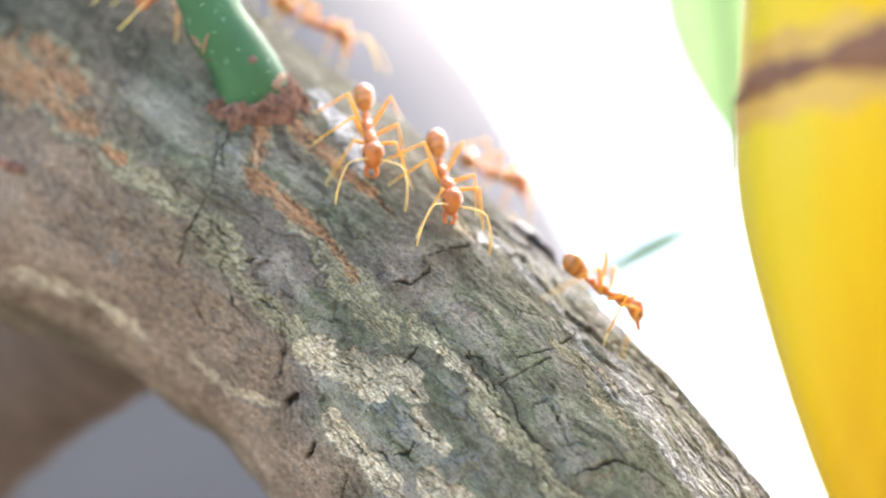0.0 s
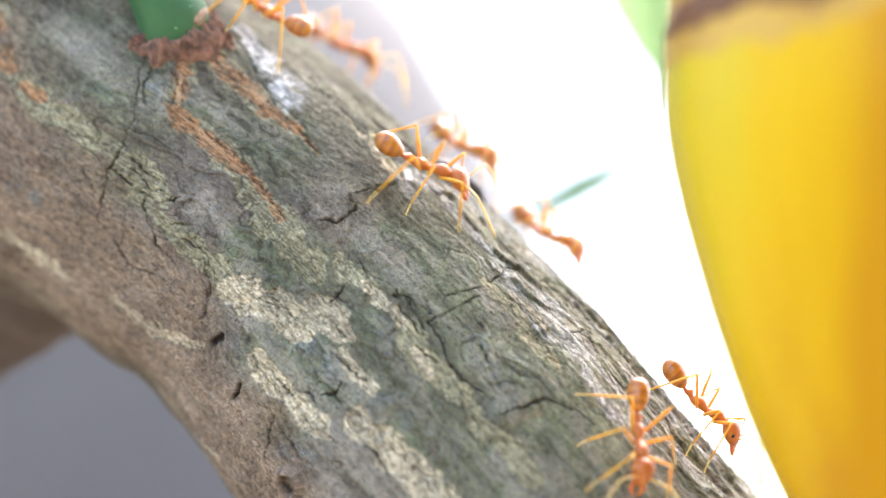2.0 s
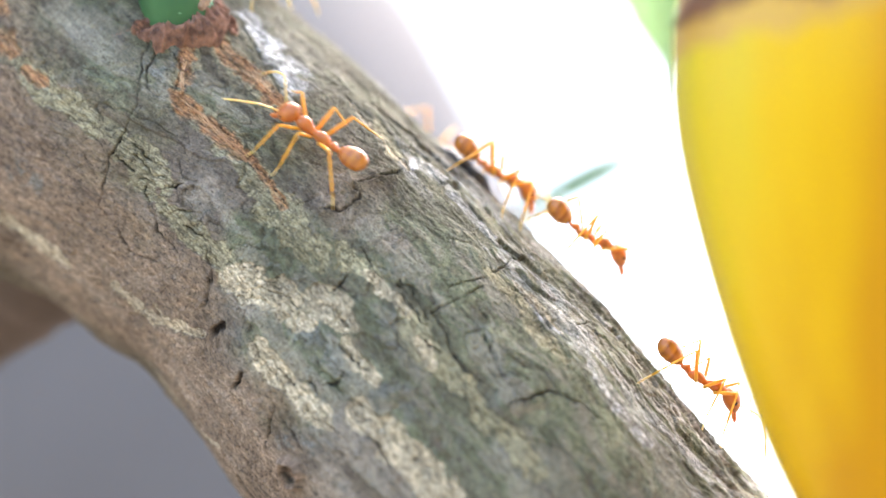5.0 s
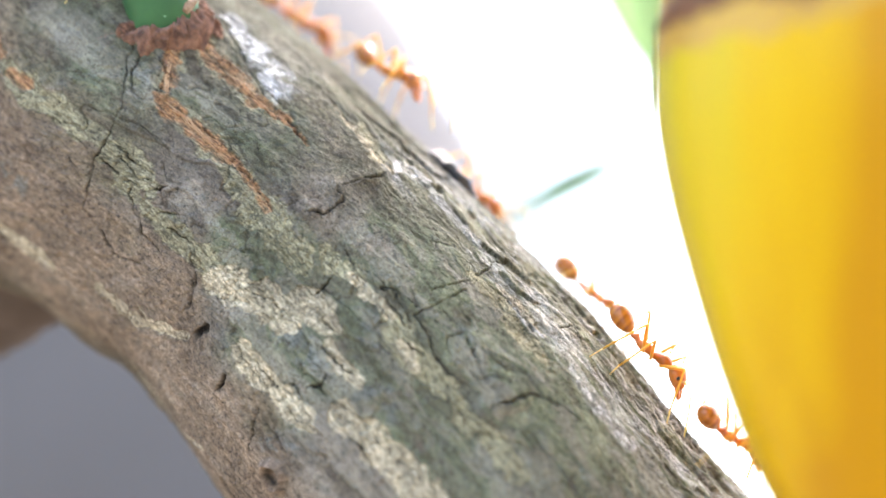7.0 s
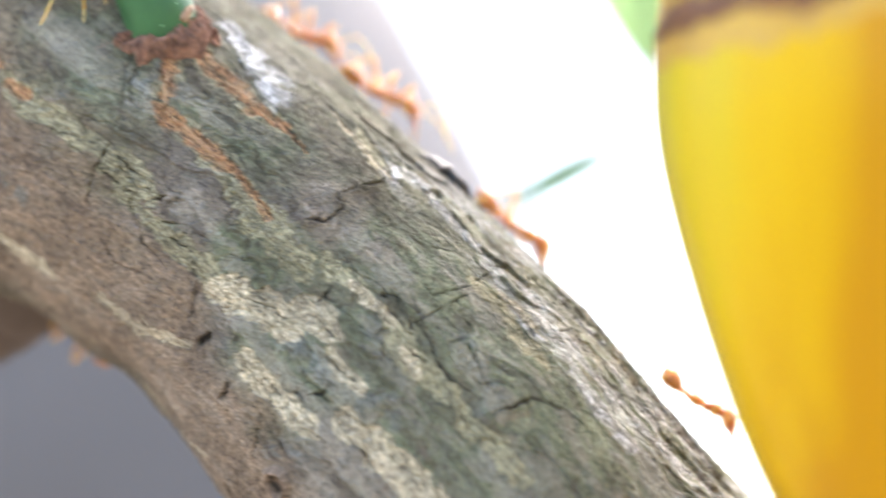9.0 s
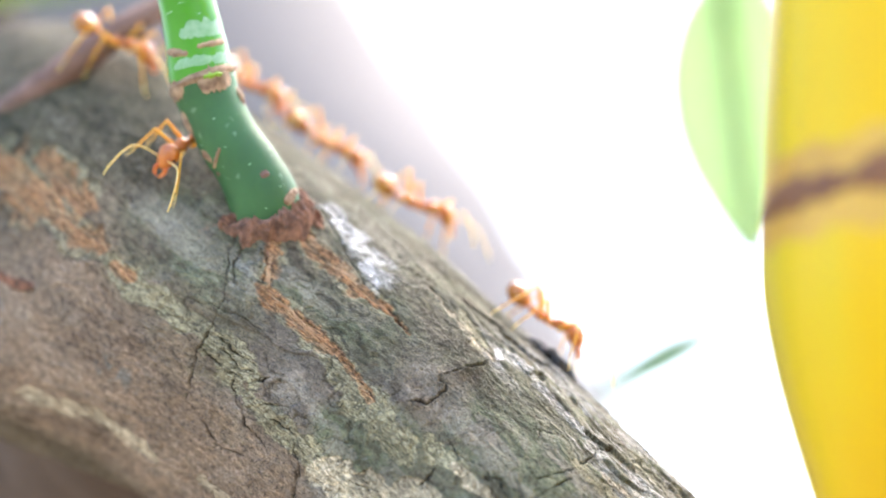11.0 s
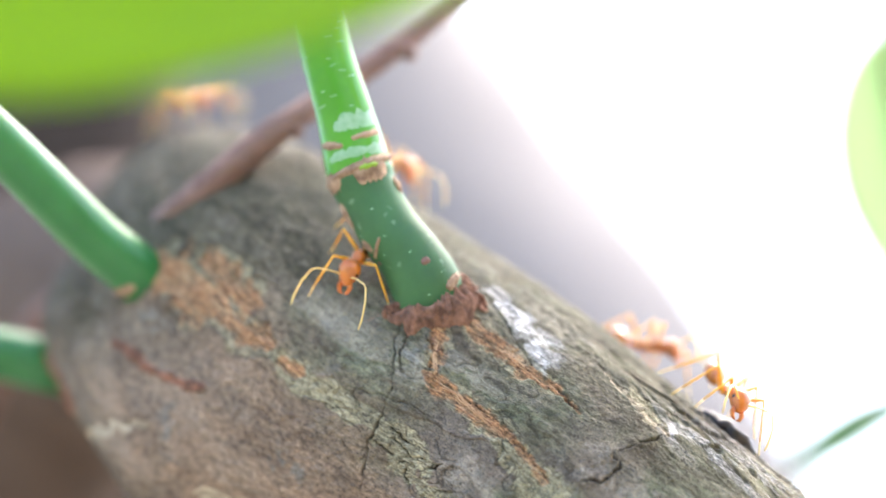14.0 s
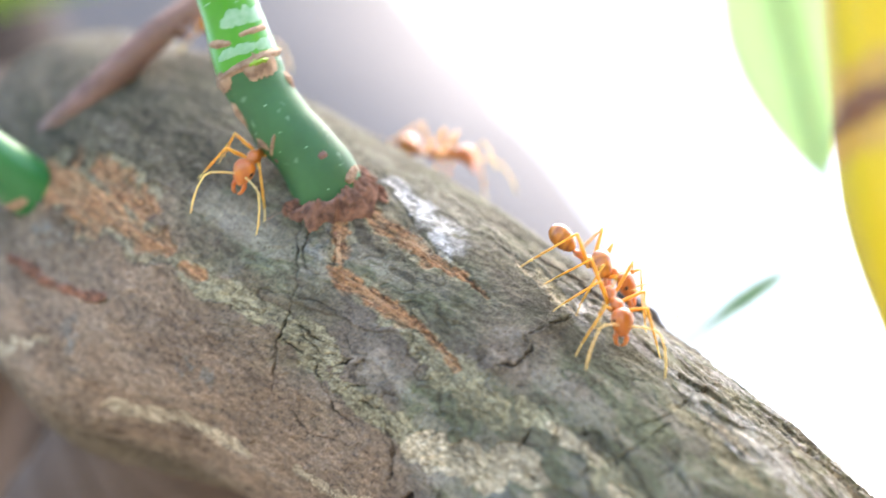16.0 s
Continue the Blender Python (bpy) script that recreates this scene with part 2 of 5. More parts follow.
AMBER_DARK = banded("ant_gaster", (0.52, 0.19, 0.025), (0.22, 0.065, 0.016), -0.0047, -0.0020, [(0.0, 0.22), (0.30, 0.48), (0.56, 0.72), (0.80, 0.9)])
LIMB = skin("ant_limb", (0.62, 0.25, 0.02), (0.80, 0.40, 0.045), 0.3, 1800, 0.00002, sub=0.35)
ANTENNA = skin("ant_antenna", (0.70, 0.42, 0.12), (0.85, 0.58, 0.24), 0.35, 1800, 0.00002, sub=0.3)
EYE_BLACK = skin("ant_eye", (0.008, 0.007, 0.007), (0.02, 0.017, 0.016), 0.15, 5000, 0.00001)
SOIL = skin("ground_earth", (0.16, 0.148, 0.12), (0.26, 0.245, 0.20), 0.95, 3.0, 0.02)


# ---- mesh helpers (millimetres in, metres out) ----
def part(name, bm, mat, parent=None, label="", smooth=True):
    me = bpy.data.meshes.new(name)
    bmesh.ops.recalc_face_normals(bm, faces=bm.faces)
    bm.to_mesh(me)
    bm.free()
    for poly in me.polygons:
        poly.use_smooth = smooth
    me.materials.append(mat)
    ob = new(name, me)
    ob.parent = parent
    if label:
        ob["label"] = label
    return ob


def tube_mesh(bm, points, radii, sides=12, squash=1.0, wobble=0.0, seed=0):
    """A closed tube through the points with its own radius at each; scaled from millimetres."""
    rings = []
    pts = [Vector(p) * 0.001 for p in points]
    ref = Vector((0.31, -0.8, 0.5))
    rnd = random.Random(seed)
    for i, p in enumerate(pts):
        t = (pts[min(i + 1, len(pts) - 1)] - pts[max(i - 1, 0)]).normalized()
        a = (ref - t * ref.dot(t)).normalized()
        b = t.cross(a)
        ring = []
        for k in range(sides):
            w = 2 * math.pi * k / sides
            r = radii[i] * 0.001 * (1 + wobble * (rnd.random() - 0.5))
            ring.append(bm.verts.new(p + a * (r * math.cos(w)) + b * (r * squash * math.sin(w))))
        rings.append(ring)
    for r0, r1 in zip(rings, rings[1:]):
        for k in range(sides):
            bm.faces.new((r0[k], r0[(k + 1) % sides], r1[(k + 1) % sides], r1[k]))
    bm.faces.new(rings[0][::-1])
    bm.faces.new(rings[-1])
    return rings


def spline(keys, steps):
    """A smooth run through the keys (tuples of any length)."""
    k = np.array(keys, float)
    ext = np.vstack([2 * k[0] - k[1], k, 2 * k[-1] - k[-2]])
    out = []
    for i in range(len(k) - 1):
        p0, p1, p2, p3 = ext[i:i + 4]
        for t in np.arange(steps) / steps:
            out.append(0.5 * (2 * p1 + (p2 - p0) * t + (2 * p0 - 5 * p1 + 4 * p2 - p3) * t * t + (3 * p1 - p0 - 3 * p2 + p3) * t ** 3))
    return np.array(out + [k[-1]])


def egg(bm, centre, size, turn=(0, 0, 0), segments=16, rings=10, shape=None):
    """A rounded body; shape(x, ring) may change its width along its length, x from -1 to 1."""
    m = Matrix.Translation(Vector(centre) * 0.001) @ Euler([radians(a) for a in turn]).to_matrix().to_4x4()
    grid = []
    for i in range(rings + 1):
        c = -math.cos(math.pi * i / rings)
        w = math.sqrt(max(0.0, 1 - c * c)) * (shape(c) if shape else 1.0)
        grid.append([bm.verts.new(m @ Vector((c * size[0] * 0.001, w * math.cos(2 * math.pi * k / segments) * size[1] * 0.001, w * math.sin(2 * math.pi * k / segments) * size[2] * 0.001)))
                     for k in range(segments if 0 < i < rings else 1)])
    for a, b in zip(grid, grid[1:]):
        for k in range(segments):
            f = [a[k % len(a)], a[(k + 1) % len(a)], b[(k + 1) % len(b)], b[k % len(b)]]
            f = list(dict.fromkeys(f))
            if len(f) > 2:
                bm.faces.new(f)


def lattice_noise(x, y, seed=0):
    """Smooth value noise from -1 to 1 on arrays."""
    xi, yi = np.floor(x).astype(np.int64), np.floor(y).astype(np.int64)
    fx, fy = x - xi, y - yi
    fx, fy = fx * fx * fx * (fx * (fx * 6 - 15) + 10), fy * fy * fy * (fy * (fy * 6 - 15) + 10)

    def at(i, j):
        h = (i * 374761393 + j * 668265263 + seed * 982451653) & 0xFFFFFFFF
        h = ((h ^ (h >> 13)) * 1274126177) & 0xFFFFFFFF
        return ((h ^ (h >> 16)) & 0xFFFF) / 32767.5 - 1
    return (at(xi, yi) * (1 - fx) + at(xi + 1, yi) * fx) * (1 - fy) + (at(xi, yi + 1) * (1 - fx) + at(xi + 1, yi + 1) * fx) * fy


def fractal(x, y, octaves, seed=0, gain=0.5):
    total, amp = 0, 1.0
    for o in range(octaves):
        total = total + amp * lattice_noise(x * 2 ** o + 17.3 * o, y * 2 ** o - 9.1 * o, seed + o)
        amp *= gain
    return total


# ---- the branch ----
AXIS = [(212.6, 96.0, -300.7, 10.5), (132.0, 116.0, -177.0, 12.5), (67.6, 158.0, -93.6, 16.3), (18.1, 165.0, -35.2, 16.7), (-6.2, 175.0, -7.6, 16.1),
        (-23.7, 182.0, 6.2, 16.4), (-34.8, 190.0, 16.0, 14.8), (-41.5, 203.0, 21.6, 13.5), (-48.5, 228.0, 19.4, 14.6), (-73.0, 260.0, 20.0, 19.0),
        (-96.0, 282.0, -16.0, 20.0), (-108.0, 320.0, -110.0, 20.0), (-115.0, 400.0, -700.0, 26.0), (-115.0, 460.0, -1420.0, 34.0)]
STEPS = 40


def axis_table():
    """Points, radii, tangents, front and side directions down the branch, in millimetres."""
    k = np.array(AXIS)
    ext = np.vstack([2 * k[0] - k[1], k, 2 * k[-1] - k[-2]])
    out = []
    for i in range(len(k) - 1):
        p0, p1, p2, p3 = ext[i:i + 4]
        for j in range(STEPS):
            t = j / STEPS
            out.append(0.5 * (2 * p1 + (p2 - p0) * t + (2 * p0 - 5 * p1 + 4 * p2 - p3) * t * t + (3 * p1 - p0 - 3 * p2 + p3) * t ** 3))
    out = np.array(out + [k[-1]])
    p, r = out[:, :3], out[:, 3]
    tan = np.gradient(p, axis=0)
    tan /= np.linalg.norm(tan, axis=1)[:, None]
    front = np.array([0.0, -1.0, 0.0]) + tan * tan[:, 1:2]
    front /= np.linalg.norm(front, axis=1)[:, None]
    side = np.cross(front, tan)
    length = np.r_[0, np.cumsum(np.linalg.norm(np.diff(p, axis=0), axis=1))]
    return length, p, r, tan, front, side


TABLE = axis_table()


def along(u):
    """Centre, radius, tangent, front and side at u millimetres down the branch."""
    length = TABLE[0]
    got = [np.stack([np.interp(u, length, col) for col in (q.T if q.ndim > 1 else [q])], -1) for q in TABLE[1:]]
    got[1] = got[1][..., 0]
    return got

def spot(u, v, height=0.0):
    """A place on the branch: point, outward direction and tangent, in millimetres; v in degrees round it from the front."""
    p, r, tan, front, side = along(np.array([float(u)]))
    a = radians(v)
    out = front[0] * math.cos(a) + side[0] * math.sin(a)
    return p[0] + out * (r[0] + height), out, tan[0]


def branch_grid(u, v):
    """Vertex places, stains and painted shade for a patch of bark: u down the branch, v degrees round it."""
    gu, gv = np.meshgrid(u, v, indexing="ij")
    p, r, _, front, side = along(gu.ravel())
    a = np.radians(gv.ravel())
    s = a * 15.5
    uu = gu.ravel()
    out = front * np.cos(a)[:, None] + side * np.sin(a)[:, None]
    relief, masks = bark_relief(uu, s)
    lump = 0.4 * fractal(uu * 0.09, s * 0.09, 2, 40) * (np.abs(s) < 60)
    # the bark swells where the side limb and the lower shoots leave it
    burl = 5.4 * step(s, 4.0, 17.0) * (1 - step(s, 34.0, 46.0)) * step(uu, 393.0, 409.0) * (1 - step(uu, 430.0, 446.0))
    return p + out * (r + relief + lump + burl)[:, None], masks


# Marks on the bark: half width and the run of each, in millimetres down the branch and round it.
RUST_MARKS = [(0.59, [(390.1, -4.7), (388.7, -4.5), (386.4, -4.4), (384.1, -4.2), (382.3, -4.2)]),
    (0.23, [(381.9, -4.0), (379.7, -3.5), (377.5, -3.0)]),
    (0.5, [(393.4, -9.9), (392.1, -8.5), (391.1, -6.9), (390.6, -5.5)]),
    (0.64, [(391.6, -10.4), (389.3, -9.9), (387.1, -9.7), (385.0, -9.6), (382.5, -9.6)]),
    (0.18, [(382.5, -9.6), (381.0, -9.4), (379.8, -9.1)]),
    (1.6, [(415.0, 2.5), (411.7, 1.8), (408.6, 1.6)]),
    (0.82, [(407.6, 1.9), (404.8, 1.4), (402.4, 0.7)]),
    (1.0, [(411.7, -0.8), (409.4, -0.9), (406.1, -0.9)]),
    (0.41, [(400.7, 1.2), (398.9, 0.8)])]
LICH_MARKS = [(0.91, [(401.4, 1.2), (398.1, 0.8), (394.6, 1.0), (391.8, 0.9)]),
    (1.18, [(390.6, 1.2), (388.6, 1.3), (386.4, 1.5)]),
    (0.91, [(386.7, 2.9), (382.9, 3.1), (379.7, 3.2), (376.7, 3.3)]),
    (1.0, [(385.2, -3.9), (381.9, -3.2), (378.3, -2.5), (374.6, -2.1), (371.6, -2.0)]),
    (0.82, [(373.5, -2.5), (371.6, -2.4)]),
    (0.82, [(371.3, -3.8), (369.6, -3.4), (367.5, -4.2)]),
    (0.77, [(364.2, -4.1), (362.1, -3.6), (360.0, -3.3), (357.4, -4.0)]),
    (0.73, [(357.0, -4.0), (355.3, -3.4), (353.4, -3.8), (349.5, -4.0)]),
    (0.59, [(363.1, -11.8), (360.7, -11.9), (357.8, -11.4), (355.2, -11.3)]),
    (0.5, [(378.8, -14.5), (376.7, -13.6), (375.3, -12.9)]),
    (0.68, [(396.0, 0.9), (398.5, 1.8)])]
TAN_MARKS = [(1.23, [(376.7, 4.0), (373.6, 2.7), (370.8, 2.1), (368.6, 1.7)]),
    (1.0, [(369.7, 0.0), (367.7, -0.1), (366.2, -0.1)]),
    (0.96, [(370.3, 6.2), (368.1, 6.2), (365.5, 6.0)]),
    (0.91, [(365.5, 6.0), (363.5, 5.9), (362.1, 5.6)]),
    (0.59, [(365.3, 0.9), (363.7, 0.9), (361.7, 0.8)]),
    (1.18, [(361.0, 3.5), (358.7, 3.0), (356.1, 2.7), (353.6, 2.6), (351.4, 2.4)]),
    (0.5, [(368.4, -4.0), (366.2, -4.0), (364.2, -4.1)]),
    (0.64, [(362.0, -3.5), (360.2, -3.1)])]
TAN_STREAKS = [(0.59, [(402.3, 14.1), (397.0, 12.6), (391.1, 13.0)]),
    (0.55, [(386.0, 11.8), (382.8, 11.7), (379.5, 11.3)]),
    (0.36, [(416.4, 18.7), (408.0, 11.6)]),
    (0.41, [(390.1, -10.4), (387.7, -10.2), (385.2, -10.1)]),
    (0.27, [(381.6, -14.3), (379.2, -13.5), (376.5, -13.1), (374.0, -13.2)]),
    (0.32, [(388.6, -4.1), (386.1, -3.9), (383.4, -4.0)]),
    (0.45, [(381.2, 10.4), (378.7, 10.8), (374.9, 9.0)]),
    (0.36, [(362.1, -13.2), (358.8, -13.1), (356.7, -12.9)]),
    (0.36, [(381.0, 18.3), (374.6, 20.0), (368.4, 16.8)])]
SCAR_MARKS = [(0.59, [(395.7, -6.9), (394.7, -8.2), (394.2, -10.7)]),
    (0.59, [(393.9, -11.4), (393.4, -13.7)]),
    (0.41, [(392.9, -13.1), (390.8, -12.0)]),
    (0.36, [(414.1, 9.3), (410.3, 8.8), (406.9, 7.9), (405.5, 7.0)]),
    (0.9, [(424.0, 17.5), (417.4, 16.0)])]
PALE_MARKS = [(1.5, [(391.2, -14.6), (390.2, -14.3), (388.6, -13.8), (387.0, -12.9), (385.2, -11.8)]),
    (0.45, [(386.4, -11.4), (383.6, -10.0)]),
    (0.36, [(374.8, -14.1), (373.9, -13.4)]),
    (0.41, [(362.1, -13.2), (358.5, -12.4), (356.7, -12.8)]),
    (0.68, [(353.5, -12.7), (350.1, -12.3), (346.7, -12.7)]),
    (0.41, [(374.7, -14.3), (373.8, -13.8)])]
BLUE_MARKS = [(1.64, [(367.7, 2.5), (365.1, 2.1)]),
    (2.05, [(361.7, 1.4), (359.1, 0.1)]),
    (1.55, [(364.8, -2.6), (362.8, -2.4)]),
    (1.36, [(412.8, 6.5), (411.5, 6.1)]),
    (1.18, [(406.5, 10.0), (406.0, 10.7)]),
    (1.27, [(395.7, 7.7), (397.7, 8.3)]),
    (1.36, [(363.1, 9.5), (360.9, 7.3)]),
    (1.36, [(359.6, -7.6), (357.2, -7.2)]),
    (1.36, [(392.4, -6.6), (392.2, -5.2)]),
    (1.09, [(368.3, -0.6), (368.1, 0.4)])]
CRACKS_BY_SHOOT = [(0.15, [(394.5, -6.9), (393.7, -5.1), (392.7, -3.4), (392.0, -2.1), (391.6, 0.0)]),
    (0.12, [(391.6, 0.0), (391.5, 2.0), (390.9, 3.9), (390.2, 6.3)]),
    (0.11, [(390.2, 6.3), (388.0, 7.1), (385.7, 8.0), (383.1, 7.2)]),
    (0.12, [(393.7, -7.5), (393.1, -5.0), (392.3, -3.6), (390.9, -3.7)]),
    (0.14, [(392.3, -7.3), (390.8, -6.0), (390.4, -4.4)]),
    (0.15, [(392.9, -14.4), (390.1, -12.9), (387.3, -11.2), (384.4, -10.1)]),
    (0.12, [(384.4, -10.1), (382.2, -9.9), (379.7, -9.0)]),
    (0.08, [(386.6, -4.7), (383.8, -4.6), (380.8, -3.9), (377.4, -3.2)]),
    (0.1, [(383.1, -14.9), (380.7, -14.1), (378.0, -13.3)]),
    (0.09, [(379.5, -16.1), (377.0, -15.3), (375.0, -15.6)])]
CRACKS_IN_LICHEN = [(0.11, [(387.7, 2.7), (386.0, 3.8), (384.3, 5.0), (381.8, 5.2)]),
    (0.16, [(378.3, 5.0), (377.3, 6.1), (377.0, 7.5)]),
    (0.1, [(390.6, 0.4), (388.8, 0.6), (386.3, 0.5)]),
    (0.09, [(391.2, 2.0), (389.1, 2.2), (386.9, 2.1)]),
    (0.1, [(386.7, 2.4), (384.9, 0.5)]),
    (0.09, [(384.5, 2.9), (382.3, 1.5)]),
    (0.09, [(382.9, 3.0), (380.4, 3.0), (378.0, 3.6)]),
    (0.1, [(375.3, 4.7), (373.3, 5.0)]),
    (0.09, [(390.0, 0.9), (387.6, 1.5), (386.2, 1.0)]),
    (0.09, [(391.6, 4.3), (393.3, 3.3)]),
    (0.09, [(380.6, 10.9), (377.6, 10.7)])]
CRACKS_MIDDLE = [(0.23, [(375.1, -4.6), (373.9, -5.8), (373.7, -6.9)]),
    (0.25, [(373.7, -6.9), (374.2, -7.8), (375.3, -7.9)]),
    (0.14, [(375.0, -8.3), (374.4, -10.1), (374.0, -12.4)]),
    (0.14, [(370.6, -4.9), (369.0, -4.6), (367.3, -5.2), (365.7, -5.6), (364.3, -6.0)]),
    (0.12, [(363.0, -5.5), (362.8, -7.2), (362.7, -8.9), (362.5, -10.5)]),
    (0.09, [(363.8, -7.8), (363.5, -9.6), (362.8, -11.2)]),
    (0.25, [(366.3, -5.0), (365.9, -5.3)]),
    (0.11, [(365.7, -5.6), (364.1, -5.4), (362.6, -5.0)]),
    (0.09, [(365.4, -4.7), (364.0, -4.7), (362.6, -4.5)]),
    (0.12, [(363.3, -11.9), (363.2, -13.4), (363.6, -14.6), (363.2, -16.3)])]
CRACKS_IN_TAN = [(0.14, [(369.3, -2.9), (369.0, -1.8), (369.1, -1.0)]),
    (0.15, [(364.1, 4.2), (363.4, 3.2), (363.7, 2.1)]),
    (0.1, [(363.4, 3.3), (362.6, 3.4)]),
    (0.16, [(368.8, 6.0), (367.2, 5.8), (365.6, 5.9)]),
    (0.14, [(365.6, 4.8), (364.5, 4.7), (363.3, 4.9)]),
    (0.14, [(364.2, 6.4), (362.8, 6.1), (360.8, 5.3)]),
    (0.11, [(366.0, 1.3), (364.1, 1.2), (362.4, 0.7)]),
    (0.13, [(358.7, 2.7), (356.4, 2.4), (354.0, 1.9)]),
    (0.13, [(360.2, 4.0), (358.0, 3.8), (356.3, 4.2)]),
    (0.1, [(367.6, -0.1), (366.1, -0.4)]),
    (0.1, [(373.0, 2.6), (371.0, 1.7), (369.5, 1.8)])]
CRACKS_LOW = [(0.12, [(365.4, 8.5), (363.1, 8.7), (360.6, 9.0)]),
    (0.11, [(365.9, 8.2), (364.3, 11.6)]),
    (0.19, [(379.8, 3.6), (377.8, 5.0), (376.8, 7.4)]),
    (0.14, [(360.0, -4.8), (358.3, -4.8), (356.6, -5.1)]),
    (0.18, [(362.1, -3.9), (360.4, -4.1)]),
    # The next two runs draw a flake edge's soft shadow as dark marks.
    (0.18, [(354.7, -5.0), (354.2, -6.7), (353.7, -8.7)]),
    (0.18, [(353.7, -8.7), (352.0, -9.7), (350.1, -10.3)]),
    (0.12, [(362.1, -13.2), (360.4, -12.7), (358.9, -12.6), (357.3, -12.5)]),
    (0.11, [(356.6, -14.5), (356.2, -16.2), (353.6, -15.2)]),
    (0.11, [(363.1, -5.6), (361.2, -5.3), (360.0, -4.8)]),
    (0.09, [(359.6, -7.6), (357.5, -6.8), (355.8, -6.4)])]
PIT_MARKS = [(0.45, [(374.5, 8.1), (374.2, 7.3)]),
    (0.64, [(365.2, 17.7), (363.4, 18.3)]),
    (0.36, [(369.6, 8.6), (369.5, 10.0)])]
KNOT_MARKS = [(1.27, [(361.5, 10.9), (361.2, 10.9)])]
CRACK_MARKS = CRACKS_BY_SHOOT + CRACKS_IN_LICHEN + CRACKS_MIDDLE + CRACKS_IN_TAN + CRACKS_LOW


def nearness(u, s, marks, ragged, seed, taper=0.0):
    """How deep inside the marks each place lies: 1 on the line, 0 at its ragged edge and beyond; taper narrows the ends."""
    best = np.zeros_like(u)
    for half, run in marks:
        reach = half * (1 + 2 * ragged) + 0.3
        us, ss = [q[0] for q in run], [q[1] for q in run]
        at = np.nonzero((u > min(us) - reach) & (u < max(us) + reach) & (s > min(ss) - reach) & (s < max(ss) + reach))[0]
        if not len(at):
            continue
        x, y = u[at], s[at]
        rough = (1 + ragged * fractal(x * 0.8, y * 0.8, 3, seed)).clip(0.25)
        near, width, gone = np.full_like(x, 1e9), np.ones_like(x), 0.0
        whole = sum(math.dist(a, b) for a, b in zip(run, run[1:])) + 1e-9
        for (u0, s0), (u1, s1) in zip(run, run[1:]):
            du, ds = u1 - u0, s1 - s0
            t = np.clip(((x - u0) * du + (y - s0) * ds) / (du * du + ds * ds + 1e-9), 0, 1)
            d = np.hypot(x - u0 - t * du, y - s0 - t * ds)
            far = (gone + t * math.hypot(du, ds)) / whole
            width = np.where(d < near, 1 - taper + taper * np.sqrt((4 * far * (1 - far)).clip(0, 1)), width)
            near = np.minimum(near, d)
            gone += math.hypot(du, ds)
        best[at] = np.maximum(best[at], 1 - near / (half * rough * width.clip(0.12)))
    return best


def step(x, lo, hi):
    t = np.clip((x - lo) / (hi - lo), 0, 1)
    return t * t * (3 - 2 * t)


